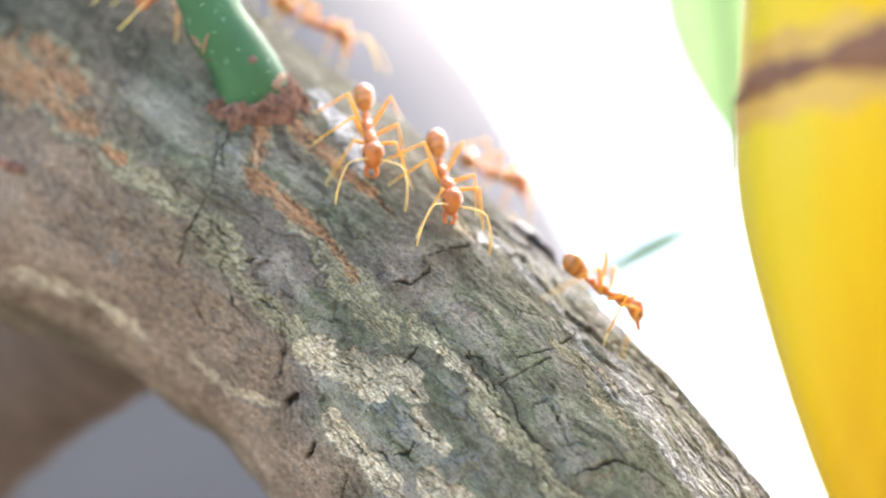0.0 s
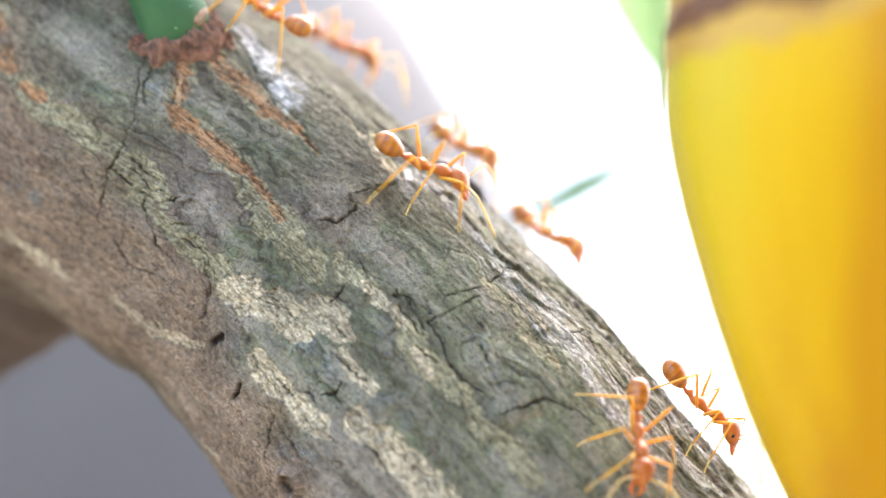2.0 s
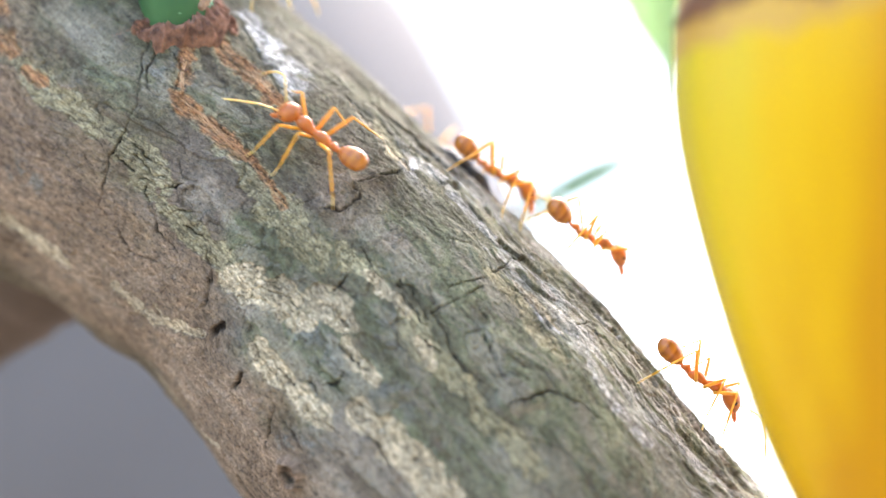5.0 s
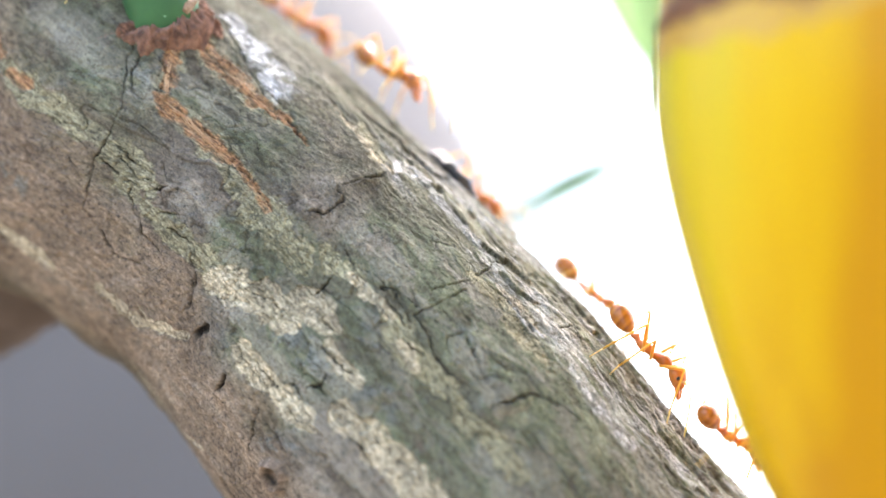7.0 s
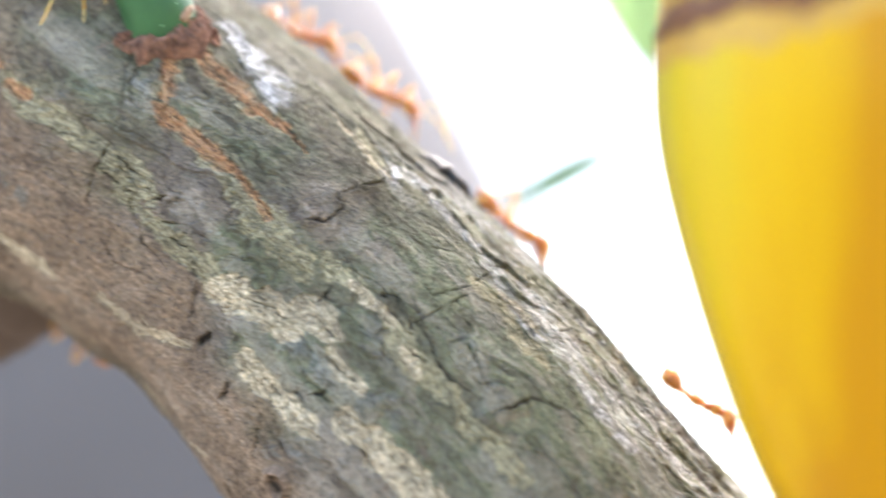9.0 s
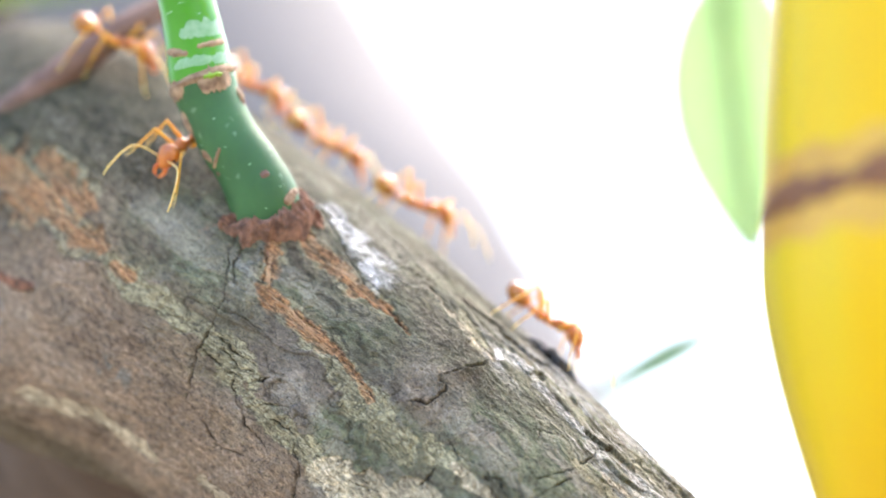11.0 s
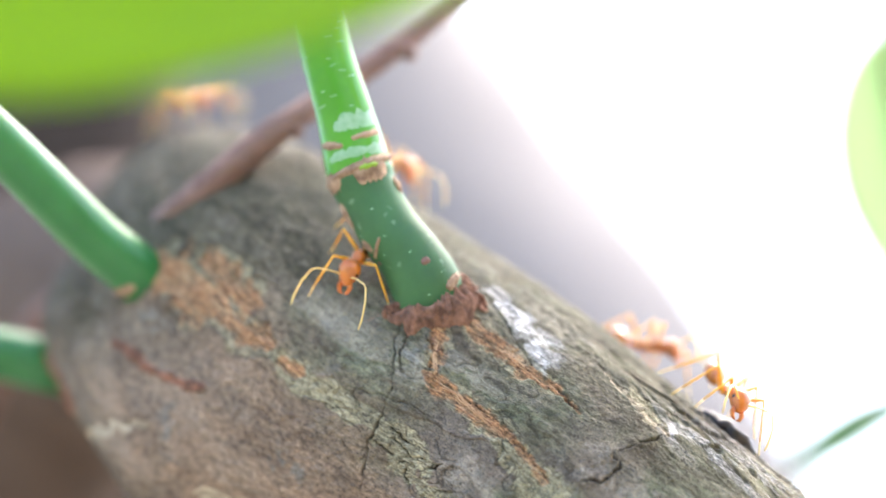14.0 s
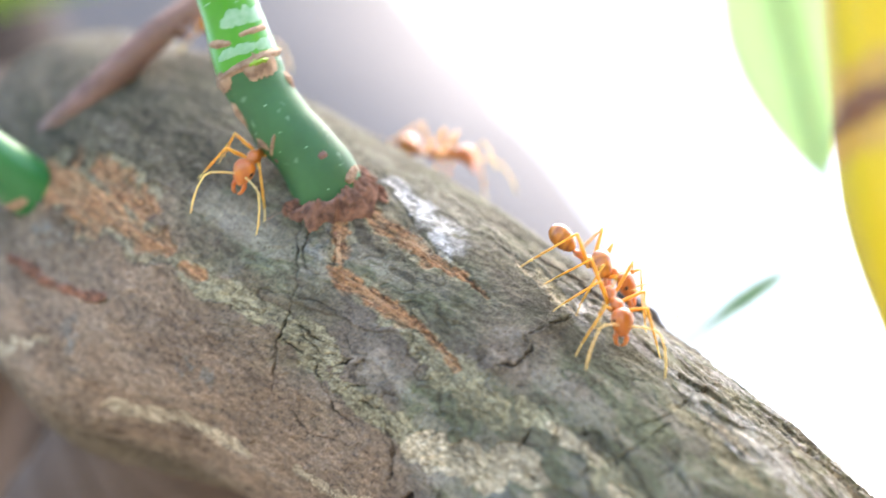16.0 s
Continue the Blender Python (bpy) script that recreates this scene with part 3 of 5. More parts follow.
def bark_relief(u, s):
    """Height in millimetres of plates, cracks and grain at u, s (millimetres over the bark), and the stains and painted
    shade there.
    """
    wu, ws = u + 0.8 * fractal(u * 0.45, s * 0.45, 3, 5), s + 0.45 * fractal(u * 0.35, s * 0.4, 3, 9)
    grain = fractal(wu * 0.35, ws * 1.2, 4, 21, 0.55)
    fine = fractal(u * 3.0, s * 4.2, 3, 31, 0.7)

    def lines(x, y, seed, lo, hi):
        return step(1 - np.abs(fractal(x, y, 3, seed, 0.5)), lo, hi)
    # long thin cracks with the grain, short hair cracks across it
    fissure = lines(wu * 0.10, ws * 0.28, 55, 0.965, 0.995) * step(fractal(u * 0.10, s * 0.16, 2, 61), -0.05, 0.3)
    wrinkle = lines(wu * 0.45, ws * 0.7, 83, 0.955, 0.995) * step(fractal(u * 0.2, s * 0.25, 2, 88), -0.35, 0.3)
    cross = lines(wu * 0.8 + ws * 0.3, ws * 0.35, 93, 0.965, 0.995) * step(fractal(u * 0.22, s * 0.25, 2, 97), 0.15, 0.5)
    # bark peels in long overlapping flakes, boldest along the upper edge
    top = step(-s + 1.5 * fractal(u * 0.08, s * 0.1, 3, 64), 11.5, 15.0)
    flake = ws * 0.33 + 1.3 * fractal(u * 0.05, s * 0.12, 5, 71, 0.6)
    saw = flake - np.floor(flake)
    tall = step(fractal(u * 0.09, s * 0.25, 2, 76), -0.5, 0.6)
    drop = step(saw, 0.90, 0.99) * tall
    fringe = ws * 1.25 + 1.3 * fractal(u * 0.09, s * 0.3, 4, 79, 0.6)
    fringe = fringe - np.floor(fringe)
    snag = step(fringe, 0.86, 0.98) * step(fractal(u * 0.2, s * 0.4, 2, 80), -0.2, 0.5)
    sheet = ws * 0.17 + 0.8 * fractal(u * 0.06, s * 0.10, 4, 171, 0.55)
    sheet = sheet - np.floor(sheet)
    sheet_tall = step(fractal(u * 0.08, s * 0.15, 2, 176), -0.1, 0.5) * (1 - top)
    plate_edge = fractal(wu * 0.16, ws * 0.46, 5, 197, 0.62)
    h = 0.09 * np.floor(plate_edge * 3.5) / 3.5 + 0.08 * grain + 0.05 * fine - 0.16 * fissure - 0.08 * wrinkle - 0.09 * cross
    h = h * (1 - 0.35 * step(-s, 6.0, 10.0)) + sheet_tall * (1 - 0.6 * step(-s, 6.0, 10.0)) * (0.22 * sheet * (1 - step(sheet, 0.95, 1.0)) - 0.1)
    h = h + top * (1 - 0.8 * step(u, 370.0, 384.0)) * (0.05 * grain + tall * (0.5 * saw * (1 - step(saw, 0.93, 1.0)) - 0.25) + 0.13 * fringe * (1 - step(fringe, 0.9, 1.0)))
    edge_u, edge_s = u + 0.22 * fractal(u * 1.5, s * 1.5, 3, 163), s + 0.2 * fractal(u * 1.2, s * 1.5, 3, 164)
    tan = step(nearness(edge_u, edge_s, [(half * 1.25, run) for half, run in TAN_MARKS], 0.3, 101, 0.35), 0.0, 0.14)
    tan = np.maximum(tan, 0.8 * step(nearness(edge_u, edge_s, [(half * 1.3, run) for half, run in TAN_STREAKS], 0.5, 102, 0.5), 0.0, 0.35))
    lich = step(nearness(edge_u, edge_s, [(half * 1.3, run) for half, run in LICH_MARKS], 0.45, 103, 0.3), 0.0, 0.25)
    bed = step(nearness(u, s, [(half * 2.1, run) for half, run in RUST_MARKS], 0.4, 106, 0.4), 0.0, 0.25)
    rust = step(nearness(edge_u, edge_s, [(half * 1.7, run) for half, run in RUST_MARKS], 0.5, 105, 0.3), 0.05, 0.45)
    scar = step(nearness(u, s, SCAR_MARKS, 0.5, 107), 0.0, 0.3)
    pale = step(nearness(u, s, PALE_MARKS, 0.6, 109), 0.0, 0.5)
    blue = step(nearness(u, s, BLUE_MARKS, 0.8, 111), 0.0, 0.8)
    jag_u, jag_s = u + 0.16 * fractal(u * 1.3, s * 1.3, 3, 120), s + 0.16 * fractal(u * 1.3 + 9, s * 1.3, 3, 121)
    crack = step(nearness(jag_u, jag_s, [(half * 0.9, run) for half, run in CRACK_MARKS], 0.7, 113, 0.7), 0.0, 0.8) * (0.45 + 0.55 * step(fractal(u * 0.7, s * 0.7, 2, 119), -0.4, 0.4))
    pit = step(nearness(jag_u, jag_s, PIT_MARKS, 0.6, 115), 0.0, 0.6)
    knot = nearness(u, s, KNOT_MARKS, 0.15, 117)
    rim = np.exp(-((knot - 0.35) / 0.22) ** 2) * (knot > 0)
    flakes = fractal(wu * 1.1, ws * 2.1, 4, 131, 0.6)
    gaps = np.maximum(lines(wu * 0.35, ws * 1.3, 135, 0.93, 0.99), 0.7 * lines(wu * 1.3, ws * 0.9, 137, 0.95, 0.99))
    soft = np.maximum(np.maximum(tan, 0.8 * lich), 0.9 * bed)
    gaps = gaps * (1 - 0.85 * bed)
    h = h - 0.10 * soft + soft * (0.06 * flakes - 0.14 * gaps)
    fibre = fractal(u * 0.5, s * 4.0, 4, 141, 0.6)
    h = h - 0.16 * rust + rust * 0.14 * fibre + scar * (0.25 + 0.25 * fractal(u * 1.4, s * 1.4, 4, 143))
    h = h - 0.34 * crack - 0.6 * pit + 0.8 * rim - 0.6 * step(knot, 0.6, 1.0)
    # the plate above the hooked crack stands proud of the one below
    lip = nearness(u, s, [(1.3, run) for half, run in CRACKS_MIDDLE[:3]], 0.1, 1) * step(u, 373.4, 374.6)
    shelf = nearness(u, s, [(1.6, run) for half, run in CRACKS_LOW[5:7]], 0.2, 2) * step(u + 0.5 * s, 349.0, 351.5)
    h = h + 0.26 * lip.clip(0, 1) + 0.3 * shelf.clip(0, 1)
    collar = np.hypot(u - 395.0, s + 9.7)
    h = h + 0.8 * np.exp(-(collar / 4.2) ** 2)
    moss = step(0.8 * fractal(u * 0.12, s * 0.16, 3, 77) - 0.06 * (s - 4.0) - 0.02 * (u - 370.0), -0.3, 0.5)
    speck = step(fractal(u * 1.8, s * 1.8, 3, 151), -0.45, 0.3)
    edge = np.maximum(step(bed, 0.05, 0.4) * (1 - step(bed, 0.5, 0.95)), 0.7 * step(np.maximum(lich, tan), 0.05, 0.3) * (1 - step(np.maximum(lich, tan), 0.4, 0.9)))
    # Dark far end, underside and shoulder: part own tone, part shade put in colour.
    old_shade = np.maximum(step(u + 4 * fractal(u * 0.15, s * 0.15, 3, 191) - 0.68 * (s + 6.0).clip(0, 22), 396.0, 409.0), 0.55 * step(s + 3 * fractal(u * 0.12, s * 0.2, 3, 193), 17.0, 24.0))
    old_shade = np.maximum(old_shade, 0.62 * step(-s + 2.5 * fractal(u * 0.2, s * 0.2, 3, 195), 4.0, 9.0) * step(u + 4 * fractal(u * 0.15, s * 0.2, 3, 196), 364.0, 380.0))
    old_shade = np.maximum(old_shade, 0.75 * step(s + 2.5 * fractal(u * 0.15, s * 0.2, 3, 199) + 0.12 * (u - 395.0), 14.0, 20.0))
    # Upper-edge streaks painted paler to give the sky's white sheen there.
    ridge_sheen = step(-s + 1.2 * fractal(u * 0.2, s * 0.5, 3, 221), 11.0, 14.5) * (1 - step(u, 372.0, 379.0)) * step(fractal(u * 0.25, s * 1.3, 4, 223, 0.6), -0.25, 0.35)
    masks = {"old_shade": old_shade, "plates": 0.5 + 0.5 * plate_edge, "moss": moss, "blue": 0.7 * blue * speck, "pale": np.maximum(pale * (0.5 + 0.5 * speck), 0.5 * ridge_sheen), "tan": tan * (0.85 + 0.15 * speck), "lichen": np.maximum(0.92 * lich, 0.62 * bed), "rust": rust * (0.8 + 0.35 * np.clip(fibre, -1, 0.6)), "scar": np.maximum(0.9 * scar, 0.15 * step(knot, 0.0, 0.2)),
             # Browner lower side and far end: own hue, plus the underside's shade put in.
             "brown": step(s + 2.5 * fractal(u * 0.15, s * 0.2, 3, 211) + 0.25 * (u - 375.0), 2.0, 10.0), "dirt_shade": np.clip(0.9 * crack + pit + 0.45 * fissure + 0.5 * wrinkle + 0.45 * cross + 0.5 * soft * gaps + 0.75 * edge * speck + 0.8 * np.exp(-((knot - 0.62) / 0.1) ** 2) + 0.6 * step(knot, 0.8, 1.0) + 0.35 * sheet_tall * step(sheet, 0.93, 0.99) + top * (1 - 0.75 * step(u, 370.0, 384.0)) * (0.5 * drop + 0.3 * snag), 0, 1)}
    return h, masks


def bark_mesh(name, u, v, parent=None, mat=None):
    places, masks = branch_grid(u, v)
    nu, nv = len(u), len(v)
    idx = np.arange(nu * nv).reshape(nu, nv)
    faces = np.stack([idx[:-1, :-1], idx[:-1, 1:], idx[1:, 1:], idx[1:, :-1]], -1).reshape(-1, 4)
    me = bpy.data.meshes.new(name)
    me.from_pydata((places * 0.001).tolist(), [], faces.tolist())
    for key, value in masks.items():
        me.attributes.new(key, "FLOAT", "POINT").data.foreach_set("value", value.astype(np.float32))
    gu, gv = np.meshgrid(u, np.radians(v) * 15.5, indexing="ij")
    run_co = np.stack([gu.ravel(), gv.ravel(), np.zeros(gu.size)], -1).astype(np.float32)
    me.attributes.new("bark_co", "FLOAT_VECTOR", "POINT").data.foreach_set("vector", run_co.ravel())
    me.polygons.foreach_set("use_smooth", np.ones(len(faces), bool))
    me.materials.append(mat or BARK)
    ob = new(name, me)
    ob.parent = parent
    return ob


branch = new("branch")
branch.matrix_world = MM @ Matrix.Scale(1000, 4)
tagged(branch, "weathered grey-brown tree branch with cracked bark and tan streaks", "branch")
MID, EDGE_U = np.arange(340.0, 425.01, 0.09), (np.arange(325.0, 340.01, 0.2), np.arange(425.0, 440.01, 0.25))
MID[-1] = 425.0
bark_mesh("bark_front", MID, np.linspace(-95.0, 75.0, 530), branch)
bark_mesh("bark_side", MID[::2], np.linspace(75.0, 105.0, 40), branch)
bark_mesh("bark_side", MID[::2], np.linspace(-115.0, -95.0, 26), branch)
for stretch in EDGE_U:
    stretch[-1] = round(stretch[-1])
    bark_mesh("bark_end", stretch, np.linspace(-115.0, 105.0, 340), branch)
bark_mesh("bark_back", np.arange(325.0, 440.01, 2.5), np.arange(105.0, 245.1, 5.0), branch)
bark_mesh("bark_near", np.linspace(0, 325.0, 130), np.arange(-115, 245.1, 3.0), branch)
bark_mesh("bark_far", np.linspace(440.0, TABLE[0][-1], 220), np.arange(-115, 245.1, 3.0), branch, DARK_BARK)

PLACE = MM @ Matrix.Scale(1000, 4)

# a dark knob of dried resin on the branch's upper edge
bm = bmesh.new()
egg(bm, (7.85, 171.3, 1.05), (1.5, 0.9, 0.6), (0, 48, 0), 18, 14)
egg(bm, (9.15, 170.8, -0.45), (1.5, 0.8, 0.55), (0, 44, 15), 18, 14)
egg(bm, (6.6, 172.0, 1.7), (0.8, 0.6, 0.4), (0, 40, 10), 14, 10)
for v in bm.verts:
    v.co += Vector((noise.noise(v.co * 900), noise.noise(v.co * 900 + Vector((5, 0, 0))), noise.noise(v.co * 900 + Vector((0, 7, 0))))) * 0.0005
part("resin_knob", bm, RESIN, branch, "black dried resin knob")

# the thinner limb that leaves the branch below, and bare twigs behind
limb = new("side_limb")
limb.matrix_world = PLACE
tagged(limb, "thin brown side limb in shade below the branch", "branch")
bm = bmesh.new()
run = spline([(-24.0, 183.0, 3.0, 8.0), (-28.9, 185.0, -3.0, 9.0), (-34.7, 188.0, -6.9, 9.1), (-40.4, 192.0, -10.3, 9.1), (-49.2, 200.0, -17.7, 9.0), (-63.2, 215.0, -29.9, 9.0), (-85.0, 250.0, -62.0, 9.4), (-107.0, 318.0, -120.0, 9.5)], 14)
tube_mesh(bm, run[:, :3], run[:, 3] + 0.25 * np.array([math.sin(i * 0.9) for i in range(len(run))]), 28, 1, 0.03, 12)
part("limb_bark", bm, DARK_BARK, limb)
for at, size in ((0.32, 2.6), (0.55, 2.0), (0.72, 3.0)):
    x, y, z, rr = run[int(at * (len(run) - 1))]
    bm = bmesh.new()
    egg(bm, (x + 0.3 * rr, y - 0.75 * rr, z + 0.3 * rr), (size * 1.3, size * 0.8, size), (0, 50, 0), 14, 10, lambda c: 1 + 0.1 * math.sin(9 * c))
    part("limb_knot", bm, DARK_BARK, limb)


def bare_twig(label, keys, knots):
    ob = new("twig")
    ob.matrix_world = PLACE
    tagged(ob, label, "twig")
    bm = bmesh.new()
    run = spline(keys, 10)
    tube_mesh(bm, run[:, :3], run[:, 3], 14, 1, 0.14, 8)
    part("stem", bm, TWIG, ob)
    for at, size in knots:
        bm = bmesh.new()
        x, y, z, r = run[int(at * (len(run) - 1))]
        egg(bm, (x + 0.7 * r, y - 0.3, z - 0.5 * r), (size, size * 0.8, size * 0.7), (0, 40, 0), 10, 8)
        part("bud", bm, TWIG, ob)
    return ob


bare_twig("thin reddish-brown bare twig rising behind the shoots", [(-47.0, 188.0, 19.0, 1.5), (-44.1, 184.3, 21.4, 1.5), (-38.9, 178.6, 23.5, 1.5), (-31.3, 179.8, 29.5, 1.4), (-25.8, 183.0, 33.7, 1.15), (-19.5, 187.2, 38.7, 1.15), (-15.1, 190.3, 42.8, 1.1), (-6.6, 197.5, 51.2, 1.1), (19.4, 217.9, 77.2, 0.9)], [(0.42, 0.9), (0.635, 1.2)])
bare_twig("dark bare twig hanging below the side shoot", [(-54.0, 221.0, 22.0, 1.5), (-58.9, 220.2, 20.3, 1.8), (-65.6, 222.6, 18.0, 1.6), (-74.6, 229.7, 9.0, 1.5), (-79.7, 235.2, -0.1, 1.4), (-90.0, 248.0, -20.0, 1.3)], [(0.3, 1.6)])


# ---- green shoots ----
def shoot(keys, radii_keys, label, split, low_mat):
    """A green stem: its older dark part up to the split, the younger bright part above it."""
    ob = new("green_shoot")
    ob.matrix_world = PLACE
    tagged(ob, label, "shoot", "shoots on the branch")
    run, rad = spline(keys, 8), spline([(r,) for r in radii_keys], 8)[:, 0]
    k = split * 8
    bm = bmesh.new()
    tube_mesh(bm, run[:k + 1], rad[:k + 1], 32, 1, 0.006, 3)
    part("lower_stem", bm, low_mat, ob, "dark green older stem")
    bm = bmesh.new()
    tube_mesh(bm, run[k:], rad[k:], 32, 1, 0.006, 4)
    part("upper_stem", bm, STEM_HIGH, ob, "bright green young stem")
    return ob, run, rad


def stem_patch(run, rad, at, turn, wide, tall, proud, name, mat, parent, label="", seed=0, tilt=0.0):
    """A thin scab that hugs the stem: at its place along the run, turned round it from the front, wide in degrees."""
    rnd = random.Random(seed)
    x = at * (len(run) - 1)
    i = int(x)
    p = run[i] + (run[min(i + 1, len(run) - 1)] - run[i]) * (x - i)
    t = Vector(run[min(i + 1, len(run) - 1)] - run[max(i - 1, 0)]).normalized()
    f = Vector((0, -1, 0))
    f = (f - t * f.dot(t)).normalized()
    sd = t.cross(f)
    r = float(np.interp(x, np.arange(len(rad)), rad))
    n = 14
    bm = bmesh.new()
    rows = []
    for j in range(5):
        y = j / 4 * 2 - 1
        row = []
        for q in range(n + 1):
            z = q / n * 2 - 1
            edge = math.sqrt(max(0.0, 1 - z * z)) ** 0.6
            a = radians(turn + z * wide / 2)
            h = y * tall / 2 * edge * (0.75 + 0.5 * rnd.random()) + tilt * z
            lift = r + proud * (1 - 0.9 * abs(y)) * edge * (0.6 + 0.8 * rnd.random()) - 0.02
            row.append(bm.verts.new((Vector(p) + t * h + (f * math.cos(a) + sd * math.sin(a)) * lift) * 0.001))
        rows.append(row)
    for r0, r1 in zip(rows, rows[1:]):
        for q in range(n):
            bm.faces.new((r0[q], r0[q + 1], r1[q + 1], r1[q]))
    return part(name, bm, mat, parent, label)


main_shoot, run, rad = shoot([(-15.7, 168.9, 9.8), (-15.9, 167.6, 12.0), (-16.2, 166.9, 14.2), (-17.4, 166.5, 16.7), (-18.9, 166.4, 18.9), (-20.2, 166.4, 21.6), (-21.1, 166.4, 23.9), (-22.0, 165.9, 28.7), (-23.1, 165.2, 33.6), (-23.9, 164.8, 38.5), (-24.9, 164.1, 44.2), (-26.5, 163.2, 59.0), (-27.5, 162.2, 84.0)],
                             [2.3, 2.95, 3.0, 2.7, 2.62, 2.55, 2.75, 2.4, 2.2, 2.15, 2.1, 2.0, 1.9], "thick green shoot with a corky leaf scar growing from the branch", 6, STEM_LOW)
# torn bark round the foot of the shoot: a ragged rim and root-like strips that run down from it
COLLAR_FOOT = [(-180, 3.6, 15.6), (-135, 2.7, 14.2), (-90, 2.5, 12.2), (-45, 2.5, 11.9), (0, 2.9, 12.3), (45, 3.7, 13.4), (90, 4.6, 14.0), (120, 4.4, 15.2), (150, 4.0, 16.0), (180, 3.6, 15.6)]
WHEEL, REACH = 260, 18
bm = bmesh.new()
wheel = [[None] * REACH for k in range(WHEEL)]
for k in range(WHEEL):
    deg = -180 + 360 * k / WHEEL
    a = radians(deg)
    foot, rise = (float(np.interp(deg, [c[0] for c in COLLAR_FOOT], [c[i] for c in COLLAR_FOOT])) for i in (1, 2))
    ax, ay = math.sin(a) * 3.3, math.cos(a) * 3.3
    foot += 0.55 * float(fractal(np.array([ax * 0.9]), np.array([ay * 0.9]), 3, 301)[0])
    rise += 0.5 * float(fractal(np.array([ax * 1.3]), np.array([ay * 1.3]), 3, 309, 0.7)[0])
    cx, cy = float(np.interp(rise, (9.8, 12.0, 14.2, 16.7), (-15.7, -15.9, -16.2, -17.4))), float(np.interp(rise, (9.8, 12.0, 14.2, 16.7), (168.9, 167.6, 166.9, 166.5)))
    thick = float(np.interp(rise, (12.0, 14.2, 16.7), (3.15, 3.0, 2.7)))
    fu, fs = -0.707 * (math.cos(a) + math.sin(a)) * foot, 0.707 * (math.cos(a) - math.sin(a)) * foot
    low = Vector(spot(394.6 + fu, math.degrees((-9.4 + fs) / 15.5), 0.8 * math.exp(-(foot / 4.2) ** 2) - 0.12)[0])
    out = Vector((math.sin(a), -math.cos(a), 0.35)).normalized()
    high = Vector((cx + math.sin(a) * (thick + 0.22), cy - math.cos(a) * (thick + 0.22), rise))
    for j in range(REACH):
        t = max(0.0, (j - 1) / (REACH - 2))
        knobs = 0.3 * fractal(np.array([ax * 2.2]), np.array([ay * 2.6 + 1.6 * t]), 4, 303, 0.7)[0] - 0.22 * max(0.0, 0.2 - abs(fractal(np.array([ax * 1.2 + 0.6 * t]), np.array([ay * 1.2 + 1.4 * t]), 3, 305, 0.6)[0])) / 0.2
        p = high.lerp(low, t) + out * (float(knobs) * min(1.0, 3 * t + 0.35) * (1 - 0.8 * t ** 4) + 0.55 * math.sin(math.pi * t) ** 0.7)
        if j == 0:
            p = high - Vector((math.sin(a), -math.cos(a), 0)) * 0.5
        wheel[k][j] = bm.verts.new(p * 0.001)
for k in range(WHEEL):
    a, b = wheel[k], wheel[(k + 1) % WHEEL]
    for j in range(REACH - 1):
        bm.faces.new((a[j], b[j], b[j + 1], a[j + 1]))
part("bark_collar", bm, TORN, branch, "torn reddish-brown bark round the shoot")


def bark_strip(run, width, seed, mat):
    """A torn strip of inner bark: a bundle of rough fibres lying along the run of (u, s) millimetres."""
    rnd = random.Random(seed)
    bm = bmesh.new()
    smooth = spline(run, 7)
    for fibre_no in range(7):
        off = (fibre_no - 3) / 3 * width * 0.7
        a, b = sorted((rnd.uniform(0, 0.25), rnd.uniform(0.6, 1.0)))
        line = smooth[int(a * len(smooth)):max(int(b * len(smooth)), int(a * len(smooth)) + 4)]
        pts, wide = [], []
        for i, (u, s) in enumerate(line):
            x = i / (len(line) - 1)
            pts.append(spot(u + rnd.uniform(-0.08, 0.08), math.degrees((s + off * (1 - 0.6 * x) + rnd.uniform(-0.1, 0.1)) / 15.5), 0.62 * math.exp(-(math.hypot(u - 395.0, s + 9.7) / 4.2) ** 2) - 0.05 + rnd.uniform(0, 0.1))[0])
            wide.append((0.07 + 0.10 * rnd.random()) * (1 - 0.55 * x) * width / 0.6)
        tube_mesh(bm, pts, wide, 6, 0.7, 0.5, seed + fibre_no)
    part("bark_strip", bm, mat, branch, "torn reddish strip of inner bark")


for k, (width, strip) in enumerate(((0.7, [(394.0, -8.3), (392.2, -8.2), (390.6, -5.8), (389.4, -4.7)]), (0.8, [(393.8, -11.0), (391.4, -10.9), (388.4, -10.1), (385.0, -9.6), (381.6, -9.1)]),
                                    (0.5, [(393.4, -12.6), (391.6, -12.4), (389.6, -11.6), (387.4, -11.0)]), (0.5, [(396.2, -7.0), (394.6, -7.2), (393.4, -8.4), (392.6, -9.6)]),
                                    (0.45, [(394.8, -6.9), (393.6, -6.2), (392.6, -4.4)]), (0.4, [(389.2, -4.6), (386.4, -4.3), (383.6, -3.9), (380.6, -3.6)]),
                                    (0.5, [(393.2, -14.0), (391.6, -13.8), (390.0, -13.0)]))):
    bark_strip(strip, width * (0.55 if k in (1, 2, 5) else 0.8), 500 + 10 * k, INNER if k in (0, 1, 2, 5) else TORN)
bark_strip([(394.3, -14.7), (393.0, -14.0), (391.2, -12.7), (389.0, -12.2), (387.2, -11.2), (384.8, -10.3)], 0.75, 880, DARK_BARK)
bark_strip([(394.6, -15.2), (393.6, -14.3), (392.2, -13.4)], 0.6, 884, DARK_BARK)
